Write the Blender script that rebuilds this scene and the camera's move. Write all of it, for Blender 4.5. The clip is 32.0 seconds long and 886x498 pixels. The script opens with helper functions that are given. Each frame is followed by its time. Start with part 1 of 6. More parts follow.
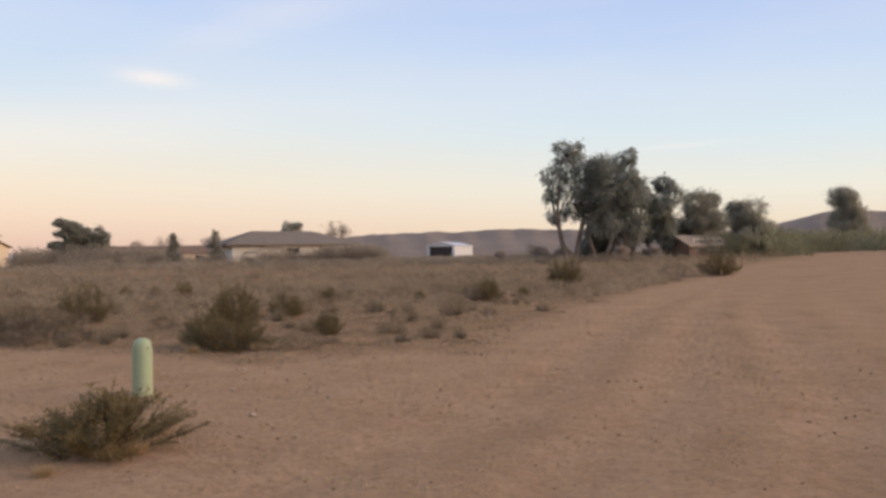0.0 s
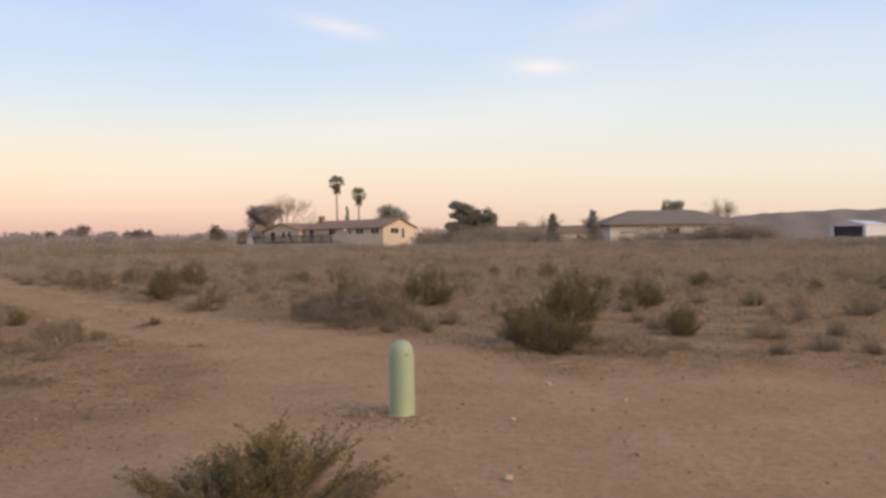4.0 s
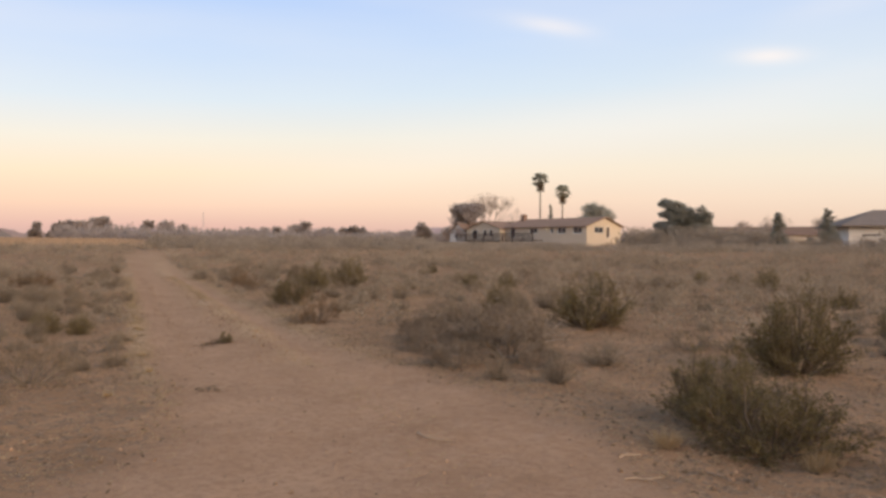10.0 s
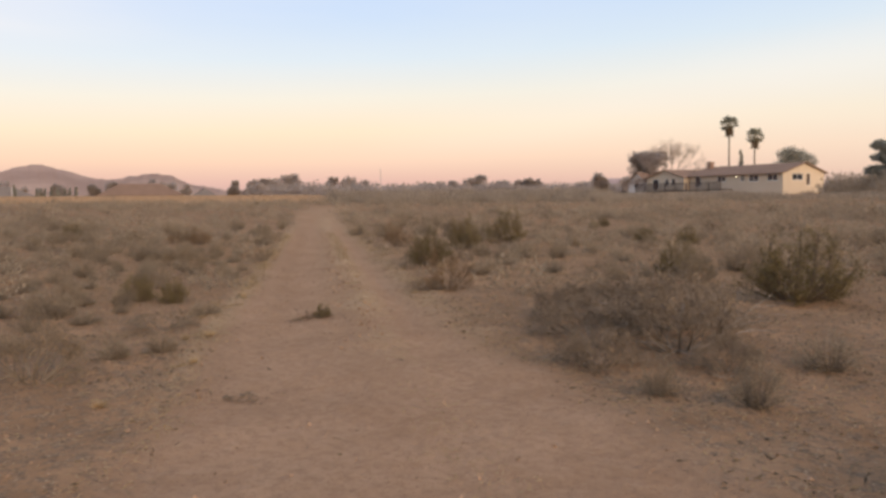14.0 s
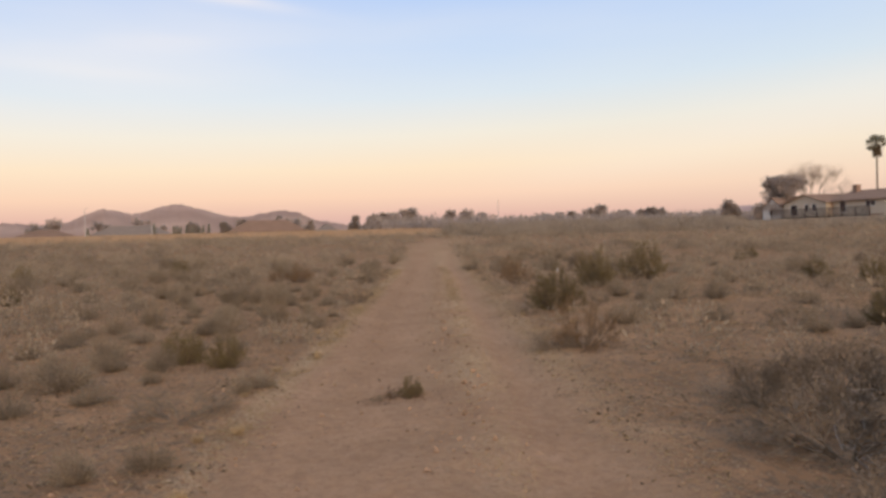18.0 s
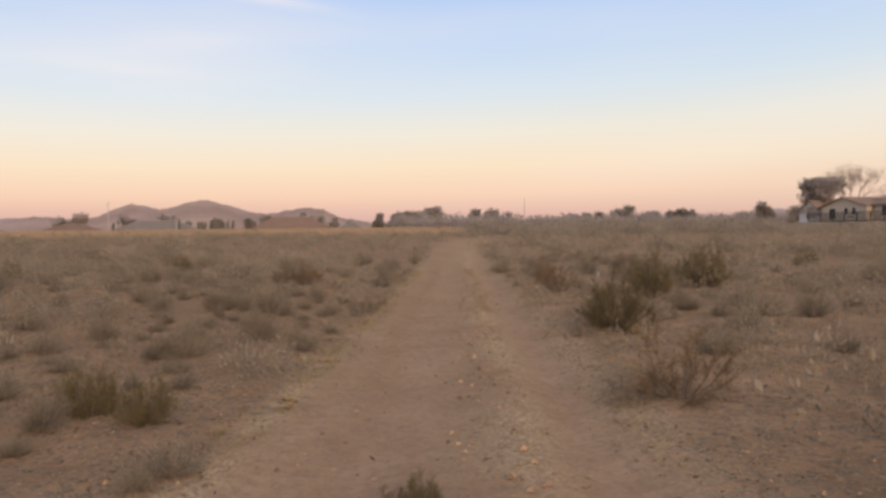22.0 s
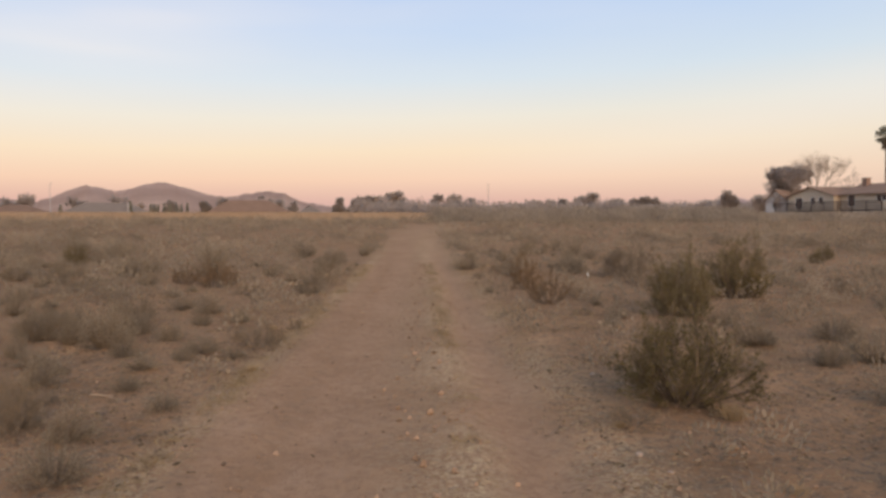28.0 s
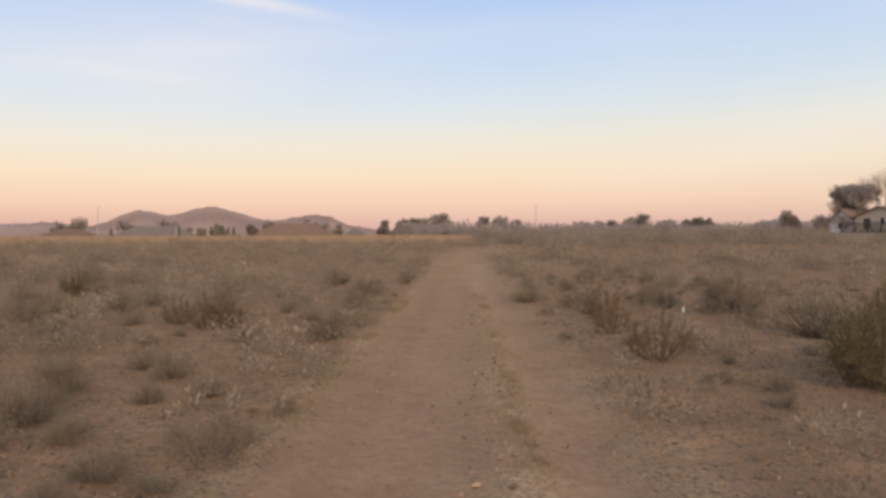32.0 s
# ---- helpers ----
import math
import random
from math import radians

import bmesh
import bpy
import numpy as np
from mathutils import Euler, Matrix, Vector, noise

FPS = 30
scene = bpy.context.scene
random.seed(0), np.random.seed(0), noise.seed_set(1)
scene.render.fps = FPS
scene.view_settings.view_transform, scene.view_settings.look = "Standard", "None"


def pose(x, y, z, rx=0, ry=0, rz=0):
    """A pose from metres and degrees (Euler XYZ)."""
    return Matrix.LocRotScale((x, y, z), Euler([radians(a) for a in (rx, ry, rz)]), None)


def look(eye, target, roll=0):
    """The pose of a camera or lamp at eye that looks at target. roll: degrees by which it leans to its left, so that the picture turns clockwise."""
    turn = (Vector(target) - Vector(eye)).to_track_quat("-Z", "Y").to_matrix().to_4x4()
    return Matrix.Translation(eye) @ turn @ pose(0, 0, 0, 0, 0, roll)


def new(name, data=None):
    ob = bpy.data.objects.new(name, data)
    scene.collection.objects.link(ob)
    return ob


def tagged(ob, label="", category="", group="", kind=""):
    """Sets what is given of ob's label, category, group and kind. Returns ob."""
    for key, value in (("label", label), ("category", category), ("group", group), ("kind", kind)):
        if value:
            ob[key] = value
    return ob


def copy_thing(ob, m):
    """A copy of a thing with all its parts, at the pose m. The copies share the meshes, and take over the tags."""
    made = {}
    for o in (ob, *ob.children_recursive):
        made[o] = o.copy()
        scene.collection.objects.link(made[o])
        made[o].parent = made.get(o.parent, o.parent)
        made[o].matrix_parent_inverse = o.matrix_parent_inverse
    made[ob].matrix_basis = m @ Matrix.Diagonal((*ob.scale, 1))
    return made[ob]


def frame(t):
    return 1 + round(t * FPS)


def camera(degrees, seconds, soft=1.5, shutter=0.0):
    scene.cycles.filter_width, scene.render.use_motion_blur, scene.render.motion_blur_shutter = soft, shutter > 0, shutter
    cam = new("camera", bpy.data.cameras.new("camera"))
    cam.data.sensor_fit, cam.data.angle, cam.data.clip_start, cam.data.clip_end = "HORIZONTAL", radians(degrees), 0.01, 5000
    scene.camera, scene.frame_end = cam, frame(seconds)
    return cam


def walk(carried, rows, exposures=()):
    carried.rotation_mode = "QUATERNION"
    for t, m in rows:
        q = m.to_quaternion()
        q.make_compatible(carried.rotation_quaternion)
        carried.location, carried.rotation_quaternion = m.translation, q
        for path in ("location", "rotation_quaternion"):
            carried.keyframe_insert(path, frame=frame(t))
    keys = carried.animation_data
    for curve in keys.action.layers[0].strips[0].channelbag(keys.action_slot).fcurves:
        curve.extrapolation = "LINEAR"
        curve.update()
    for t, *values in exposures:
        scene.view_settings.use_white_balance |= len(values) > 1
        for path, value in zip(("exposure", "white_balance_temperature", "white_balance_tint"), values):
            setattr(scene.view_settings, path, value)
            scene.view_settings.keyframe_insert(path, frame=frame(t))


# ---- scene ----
cam = camera(59.9, 32.0, soft=3.1)
PATH = [
    (0, (-0.048, -0.902, 1.403), (0.08, 1.094, 1.434), -1.2),
    (0.5, (0.025, -0.441, 1.385), (0.055, 1.559, 1.403), -0.3),
    (1, (0.17, -0.101, 1.386), (0.12, 1.899, 1.394), -1.9),
    (1.5, (0.286, 0.157, 1.42), (0.029, 2.14, 1.403), 0.0),
    (2, (0.257, 0.56, 1.415), (-0.05, 2.537, 1.386), 0.9),
    (2.5, (0.355, 0.786, 1.418), (-0.057, 2.743, 1.402), -0.2),
    (3, (0.413, 1.111, 1.431), (-0.209, 3.012, 1.393), 0.2),
    (3.5, (0.292, 1.565, 1.422), (-0.48, 3.41, 1.413), -0.4),
    (5.5, (0.083, 3.14, 1.384), (-0.838, 4.915, 1.351), -0.5),
    (6, (0.002, 3.543, 1.389), (-1.067, 5.232, 1.327), 0.2),
    (6.5, (-0.09, 3.888, 1.373), (-1.15, 5.583, 1.365), 0.2),
    (7, (-0.175, 4.354, 1.348), (-1.286, 6.017, 1.319), 0.2),
    (7.5, (-0.303, 4.687, 1.354), (-1.52, 6.272, 1.279), -0.0),
    (8, (-0.455, 5.028, 1.385), (-1.632, 6.645, 1.368), -0.7),
    (8.5, (-0.544, 5.299, 1.42), (-1.785, 6.867, 1.418), 0.4),
    (9, (-0.724, 5.682, 1.401), (-2.0, 7.221, 1.34), 0.4),
    (9.5, (-0.849, 5.977, 1.423), (-2.043, 7.581, 1.373), -0.1),
    (10, (-0.981, 6.346, 1.461), (-2.26, 7.884, 1.456), 0.3),
    (10.5, (-1.132, 6.677, 1.451), (-2.467, 8.165, 1.421), -0.9),
    (11, (-1.29, 7.007, 1.501), (-2.596, 8.52, 1.423), -1.4),
    (11.5, (-1.395, 7.236, 1.515), (-2.772, 8.686, 1.49), 0.2),
    (12, (-1.605, 7.569, 1.498), (-3.036, 8.964, 1.426), 0.5),
    (12.5, (-1.809, 7.807, 1.514), (-3.222, 9.219, 1.426), 0.6),
    (13, (-2.017, 8.1, 1.485), (-3.525, 9.411, 1.389), 1.2),
    (13.5, (-2.23, 8.4, 1.452), (-3.801, 9.632, 1.328), 0.1),
    (15.5, (-3.354, 9.532, 1.414), (-5.048, 10.593, 1.351), -0.4),
    (16, (-3.588, 9.759, 1.438), (-5.355, 10.697, 1.419), 0.4),
    (16.5, (-3.887, 9.891, 1.406), (-5.664, 10.805, 1.334), 0.5),
    (17, (-4.251, 10.046, 1.39), (-6.005, 11.002, 1.299), -1.0),
    (17.5, (-4.543, 10.174, 1.408), (-6.329, 11.069, 1.308), -0.5),
    (18, (-4.956, 10.329, 1.399), (-6.716, 11.278, 1.361), -1.5),
    (18.5, (-5.236, 10.479, 1.385), (-6.986, 11.447, 1.378), -2.1),
    (19, (-5.533, 10.651, 1.407), (-7.312, 11.563, 1.443), -1.0),
    (19.5, (-5.842, 10.796, 1.413), (-7.587, 11.77, 1.468), -1.4),
    (20, (-6.199, 11.046, 1.401), (-7.954, 12.006, 1.394), -1.6),
    (20.5, (-6.47, 11.195, 1.408), (-8.26, 12.089, 1.393), -0.6),
    (21, (-6.848, 11.32, 1.406), (-8.586, 12.31, 1.436), -1.3),
    (21.5, (-7.167, 11.487, 1.373), (-8.923, 12.443, 1.391), -1.3),
    (22, (-7.55, 11.654, 1.357), (-9.339, 12.547, 1.318), -0.7),
    (22.5, (-7.906, 11.849, 1.364), (-9.644, 12.839, 1.315), -1.2),
    (23, (-8.289, 12.096, 1.382), (-10.05, 13.043, 1.334), -0.1),
    (23.5, (-8.614, 12.217, 1.371), (-10.39, 13.134, 1.329), 0.1),
    (24, (-9.004, 12.453, 1.364), (-10.759, 13.412, 1.336), -0.6),
    (24.5, (-9.291, 12.613, 1.385), (-11.094, 13.476, 1.346), -0.7),
    (26.5, (-10.659, 13.435, 1.424), (-12.419, 14.385, 1.401), -2.4),
    (27, (-11.019, 13.665, 1.436), (-12.796, 14.58, 1.372), -0.7),
    (27.5, (-11.355, 13.845, 1.416), (-13.146, 14.734, 1.349), -0.5),
    (28, (-11.748, 14.028, 1.428), (-13.49, 15.007, 1.351), -0.1),
    (28.5, (-12.078, 14.201, 1.448), (-13.876, 15.075, 1.408), 0.6),
    (29, (-12.451, 14.295, 1.432), (-14.259, 15.151, 1.434), 0.1),
    (29.5, (-12.794, 14.423, 1.42), (-14.576, 15.33, 1.409), -0.7),
    (30, (-13.181, 14.591, 1.439), (-15.012, 15.394, 1.448), -0.7),
    (30.5, (-13.525, 14.665, 1.455), (-15.344, 15.496, 1.453), 0.8),
    (31, (-13.916, 14.908, 1.436), (-15.711, 15.787, 1.388), 0.3),
    (32, (-15.072, 15.632, 1.419), (-16.87, 16.508, 1.401), -0.3),
]
walk(cam, [(t, look(eye, target, roll)) for t, eye, target, roll in PATH], [(0, 0.05), (3, 0.08), (7, 0.07), (12, 0.12), (14, 0.11), (18, 0.03), (22, 0.0), (32, -0.02)])

# ---- world, sun, exposure ----
SUN_DIR = Vector((0.92, -0.17, 0.29)).normalized()


def lin(r, g, b):
    """A colour given by its screen values, 0 to 255, as linear light."""
    return tuple(((c / 255 + 0.055) / 1.055) ** 2.4 if c > 10 else c / 255 / 12.92 for c in (r, g, b)) + (1.0,)


def link(nt, a, b):
    nt.links.new(a, b)


def ramp_node(nt, stops, interp="LINEAR"):
    r = nt.nodes.new("ShaderNodeValToRGB")
    r.color_ramp.interpolation = interp
    while len(r.color_ramp.elements) < len(stops):
        r.color_ramp.elements.new(0.5)
    for e, (p, c) in zip(r.color_ramp.elements, stops):
        e.position, e.color = p, c
    return r


def math_node(nt, op, a, b=None, clamp=False):
    m = nt.nodes.new("ShaderNodeMath")
    m.operation, m.use_clamp = op, clamp
    for k, v in enumerate((a, b)):
        if v is None:
            continue
        if isinstance(v, (int, float)):
            m.inputs[k].default_value = v
        else:
            link(nt, v, m.inputs[k])
    return m.outputs[0]


def mix_col(nt, fac, a, b, mode="MIX"):
    m = nt.nodes.new("ShaderNodeMix")
    m.data_type, m.blend_type = "RGBA", mode
    for s, v in ((m.inputs[0], fac), (m.inputs[6], a), (m.inputs[7], b)):
        if isinstance(v, (int, float)):
            s.default_value = v
        elif isinstance(v, tuple):
            s.default_value = v if len(v) == 4 else (*v, 1)
        else:
            link(nt, v, s)
    return m.outputs[2]


def build_world():
    w = bpy.data.worlds.new("dusk_sky")
    scene.world = w
    w.use_nodes = True
    nt = w.node_tree
    nt.nodes.clear()
    out = nt.nodes.new("ShaderNodeOutputWorld")
    bg = nt.nodes.new("ShaderNodeBackground")
    link(nt, bg.outputs[0], out.inputs[0])
    tc = nt.nodes.new("ShaderNodeTexCoord")
    sep = nt.nodes.new("ShaderNodeSeparateXYZ")
    link(nt, tc.outputs["Generated"], sep.inputs[0])
    # the pale veil of high cloud stands tallest in the north
    north = math_node(nt, "ADD", math_node(nt, "MULTIPLY", sep.outputs[0], -0.22), math_node(nt, "MULTIPLY", sep.outputs[1], 0.97), True)
    lift = math_node(nt, "SUBTRACT", 1.0, math_node(nt, "MULTIPLY", math_node(nt, "POWER", north, 4.0), 0.20))
    h = math_node(nt, "MULTIPLY", math_node(nt, "MULTIPLY", sep.outputs[2], 2.0), lift, True)       # 0 at the horizon, 1 from 30 degrees up
    # the side away from the sun: mauve and rose low down, peach, cream, then blue
    away = ramp_node(nt, [(0.0, lin(188, 154, 150)), (0.045, lin(222, 176, 163)), (0.10, lin(245, 204, 176)), (0.17, lin(248, 222, 190)),
                          (0.25, lin(238, 229, 212)), (0.34, lin(214, 225, 233)), (0.46, lin(192, 213, 241)), (0.62, lin(177, 201, 242)), (1.0, lin(164, 184, 220))])
    # towards the glow: amber and cream, then pale turquoise
    near = ramp_node(nt, [(0.0, lin(214, 184, 164)), (0.06, lin(236, 215, 190)), (0.15, lin(233, 229, 215)), (0.28, lin(213, 226, 233)),
                          (0.46, lin(192, 210, 238)), (0.66, lin(178, 194, 235)), (1.0, lin(164, 184, 220))])
    link(nt, h, away.inputs[0])
    link(nt, h, near.inputs[0])
    side = math_node(nt, "ADD", math_node(nt, "MULTIPLY", sep.outputs[0], 0.74), math_node(nt, "MULTIPLY", sep.outputs[1], 0.55))
    side = math_node(nt, "ADD", math_node(nt, "MULTIPLY", side, 0.85), 0.30, True)
    sky = mix_col(nt, side, away.outputs[0], near.outputs[0])
    # thin cirrus in long streaks
    mp = nt.nodes.new("ShaderNodeMapping")
    mp.inputs["Rotation"].default_value = (0.10, 0.26, 0.4)
    mp.inputs["Scale"].default_value = (1.3, 1.3, 7.5)
    link(nt, tc.outputs["Generated"], mp.inputs[0])
    nz = nt.nodes.new("ShaderNodeTexNoise")
    nz.inputs["Scale"].default_value, nz.inputs["Detail"].default_value, nz.inputs["Roughness"].default_value = 1.5, 4.0, 0.5
    link(nt, mp.outputs[0], nz.inputs["Vector"])
    veil = ramp_node(nt, [(0.40, (0, 0, 0, 1)), (0.72, (1, 1, 1, 1))])
    link(nt, nz.outputs[0], veil.inputs[0])
    high = math_node(nt, "MULTIPLY", math_node(nt, "SUBTRACT", h, 0.12, True), 1.9, True)
    sky = mix_col(nt, math_node(nt, "MULTIPLY", math_node(nt, "MULTIPLY", veil.outputs[0], high), 0.28), sky, lin(240, 234, 226))
    # a few bright wisps: bearing and height in degrees, half length and thickness in radians, slant
    for az, el, half, thick, slant, bright in ((-22.0, 9.5, 0.46, 0.030, 0.13, 0.28), (-84.0, 11.5, 0.34, 0.075, 0.05, 0.34), (-16.9, 13.0, 0.030, 0.0075, -0.06, 0.75), (-78.2, 17.0, 0.075, 0.0065, -0.12, 0.75), (-31.7, 15.9, 0.04, 0.008, -0.2, 0.5),
                                               (20.8, 7.8, 0.05, 0.003, 0.02, 0.3), (-9.0, 17.5, 0.10, 0.02, 0.35, 0.25), (-86.6, 11.6, 0.09, 0.008, -0.05, 0.22), (-82.0, 13.6, 0.12, 0.012, 0.1, 0.2)):
        az, el = radians(az), radians(el)
        mid = Vector((math.sin(az) * math.cos(el), math.cos(az) * math.cos(el), math.sin(el)))
        out_ = Vector((math.cos(az), -math.sin(az), slant)).normalized()
        up_ = out_.cross(mid).normalized()
        r2 = None
        for axis, size in ((out_, half), (up_, thick)):
            dn = nt.nodes.new("ShaderNodeVectorMath")
            dn.operation = "DOT_PRODUCT"
            link(nt, tc.outputs["Generated"], dn.inputs[0])
            dn.inputs[1].default_value = axis / size
            q = math_node(nt, "SUBTRACT", dn.outputs["Value"], mid.dot(axis) / size)
            q = math_node(nt, "MULTIPLY", q, q)
            r2 = q if r2 is None else math_node(nt, "ADD", r2, q)
        soft_ = math_node(nt, "POWER", 2.718, math_node(nt, "MULTIPLY", r2, -0.7))
        ahead = math_node(nt, "MULTIPLY", soft_, math_node(nt, "ADD", math_node(nt, "MULTIPLY", nz.outputs[0], 1.2), 0.2))
        sky = mix_col(nt, math_node(nt, "MULTIPLY", ahead, bright, True), sky, lin(252, 240, 232))
    ns = nt.nodes.new("ShaderNodeTexSky")
    ns.sky_type, ns.sun_disc = "NISHITA", False
    ns.sun_elevation, ns.sun_rotation = math.asin(SUN_DIR.z), math.atan2(SUN_DIR.x, SUN_DIR.y)
    sky = mix_col(nt, 0.006, sky, ns.outputs[0], "ADD")
    link(nt, sky, bg.inputs[0])
    bg.inputs[1].default_value = 1.0


build_world()
sun = new("sun", bpy.data.lights.new("sun", "SUN"))
sun.data.energy, sun.data.angle, sun.data.color = 3.0, radians(42), (1.0, 0.72, 0.48)
sun.matrix_world = look(SUN_DIR * 50, (0, 0, 0))


# ---- mesh and material helpers ----
class Buf:
    """Vertices and faces of one mesh on their way."""

    def __init__(self):
        self.v, self.f = [], []

    def face(self, pts):
        n = len(self.v)
        self.v += [tuple(p) for p in pts]
        self.f.append(tuple(range(n, n + len(pts))))

    def tube(self, pts, radii, sides=5, cap=True):
        n0 = len(self.v)
        for k, p in enumerate(pts):
            p = Vector(p)
            a = Vector(pts[max(k - 1, 0)])
            b = Vector(pts[min(k + 1, len(pts) - 1)])
            d = (b - a).normalized()
            u = d.cross(Vector((0.31, 0.87, 0.37))).normalized()
            w = d.cross(u)
            for s in range(sides):
                q = 2 * math.pi * s / sides
                self.v.append(tuple(p + radii[k] * (math.cos(q) * u + math.sin(q) * w)))
        for k in range(len(pts) - 1):
            for s in range(sides):
                a, b = n0 + k * sides + s, n0 + k * sides + (s + 1) % sides
                self.f.append((a, b, b + sides, a + sides))
        if cap:
            self.f.append(tuple(n0 + s for s in range(sides))[::-1])
            self.f.append(tuple(n0 + (len(pts) - 1) * sides + s for s in range(sides)))

    def box(self, lo, hi):
        n = len(self.v)
        for z in (lo[2], hi[2]):
            self.v += [(lo[0], lo[1], z), (hi[0], lo[1], z), (hi[0], hi[1], z), (lo[0], hi[1], z)]
        for q in ((3, 2, 1, 0), (4, 5, 6, 7), (0, 1, 5, 4), (1, 2, 6, 5), (2, 3, 7, 6), (3, 0, 4, 7)):
            self.f.append(tuple(n + k for k in q))

    def leaf(self, p, d, length, width, rng):
        """A small bent blade, four corners and a fold."""
        d = d.normalized()
        u = d.cross(Vector((rng.uniform(-1, 1), rng.uniform(-1, 1), rng.uniform(-1, 1)))).normalized()
        n = d.cross(u)
        p = Vector(p)
        n0 = len(self.v)
        m = p + d * length * 0.5 + n * width * 0.25
        self.v += [tuple(p), tuple(m - u * width * 0.5), tuple(p + d * length), tuple(m + u * width * 0.5)]
        self.f.append((n0, n0 + 1, n0 + 2, n0 + 3))

    def welded(self):
        """The same with corners that touch made one, so that joined boxes are one piece."""
        keys, index = {}, []
        for p in self.v:
            k = tuple(round(c, 4) for c in p)
            index.append(keys.setdefault(k, len(keys)))
        out = Buf()
        out.v = list(keys)
        seen = set()
        for f in self.f:
            g = tuple(index[k] for k in f)
            if len(set(g)) > 2 and frozenset(g) not in seen:
                seen.add(frozenset(g))
                out.f.append(g)
        return out

    def mesh(self, name):
        me = bpy.data.meshes.new(name)
        me.from_pydata(self.v, [], self.f)
        me.update()
        return me


def quads_mesh(name, corners):
    """A mesh of loose quads from an array n x 4 x 3."""
    n = len(corners)
    me = bpy.data.meshes.new(name)
    me.vertices.add(n * 4)
    me.vertices.foreach_set("co", np.ascontiguousarray(corners, np.float32).ravel())
    me.loops.add(n * 4)
    me.loops.foreach_set("vertex_index", np.arange(n * 4, dtype=np.int32))
    me.polygons.add(n)
    me.polygons.foreach_set("loop_start", np.arange(0, n * 4, 4, dtype=np.int32))
    me.update(calc_edges=True)
    me.validate()
    return me


def blades(rs, pos, direc, length, width):
    """Bent four-cornered blades at pos along direc, as an array n x 4 x 3."""
    n = len(pos)
    d = direc / (np.linalg.norm(direc, axis=1, keepdims=True) + 1e-9)
    u = np.cross(d, rs.normal(size=(n, 3)))
    u /= np.linalg.norm(u, axis=1, keepdims=True) + 1e-9
    nn = np.cross(d, u)
    L, W = np.broadcast_to(length, n)[:, None], np.broadcast_to(width, n)[:, None]
    m = pos + d * L * 0.5 + nn * W * 0.25
    return np.stack([pos, m - u * W * 0.5, pos + d * L, m + u * W * 0.5], axis=1)


def part(name, data, material, parent=None, label="", smooth=False):
    """One mesh object under a thing or a part."""
    me = data.mesh(name) if isinstance(data, Buf) else data
    if isinstance(me, bmesh.types.BMesh):
        bm, me = me, bpy.data.meshes.new(name)
        bm.to_mesh(me)
        bm.free()
    me.materials.append(material)
    if smooth:
        me.shade_smooth()
    ob = new(name, me)
    ob.parent = parent
    return tagged(ob, label) if label else ob


def empty(name, m, label="", category="", group="", kind=""):
    ob = new(name)
    ob.empty_display_size = 0.2
    ob.matrix_basis = m
    return tagged(ob, label, category, group, kind)


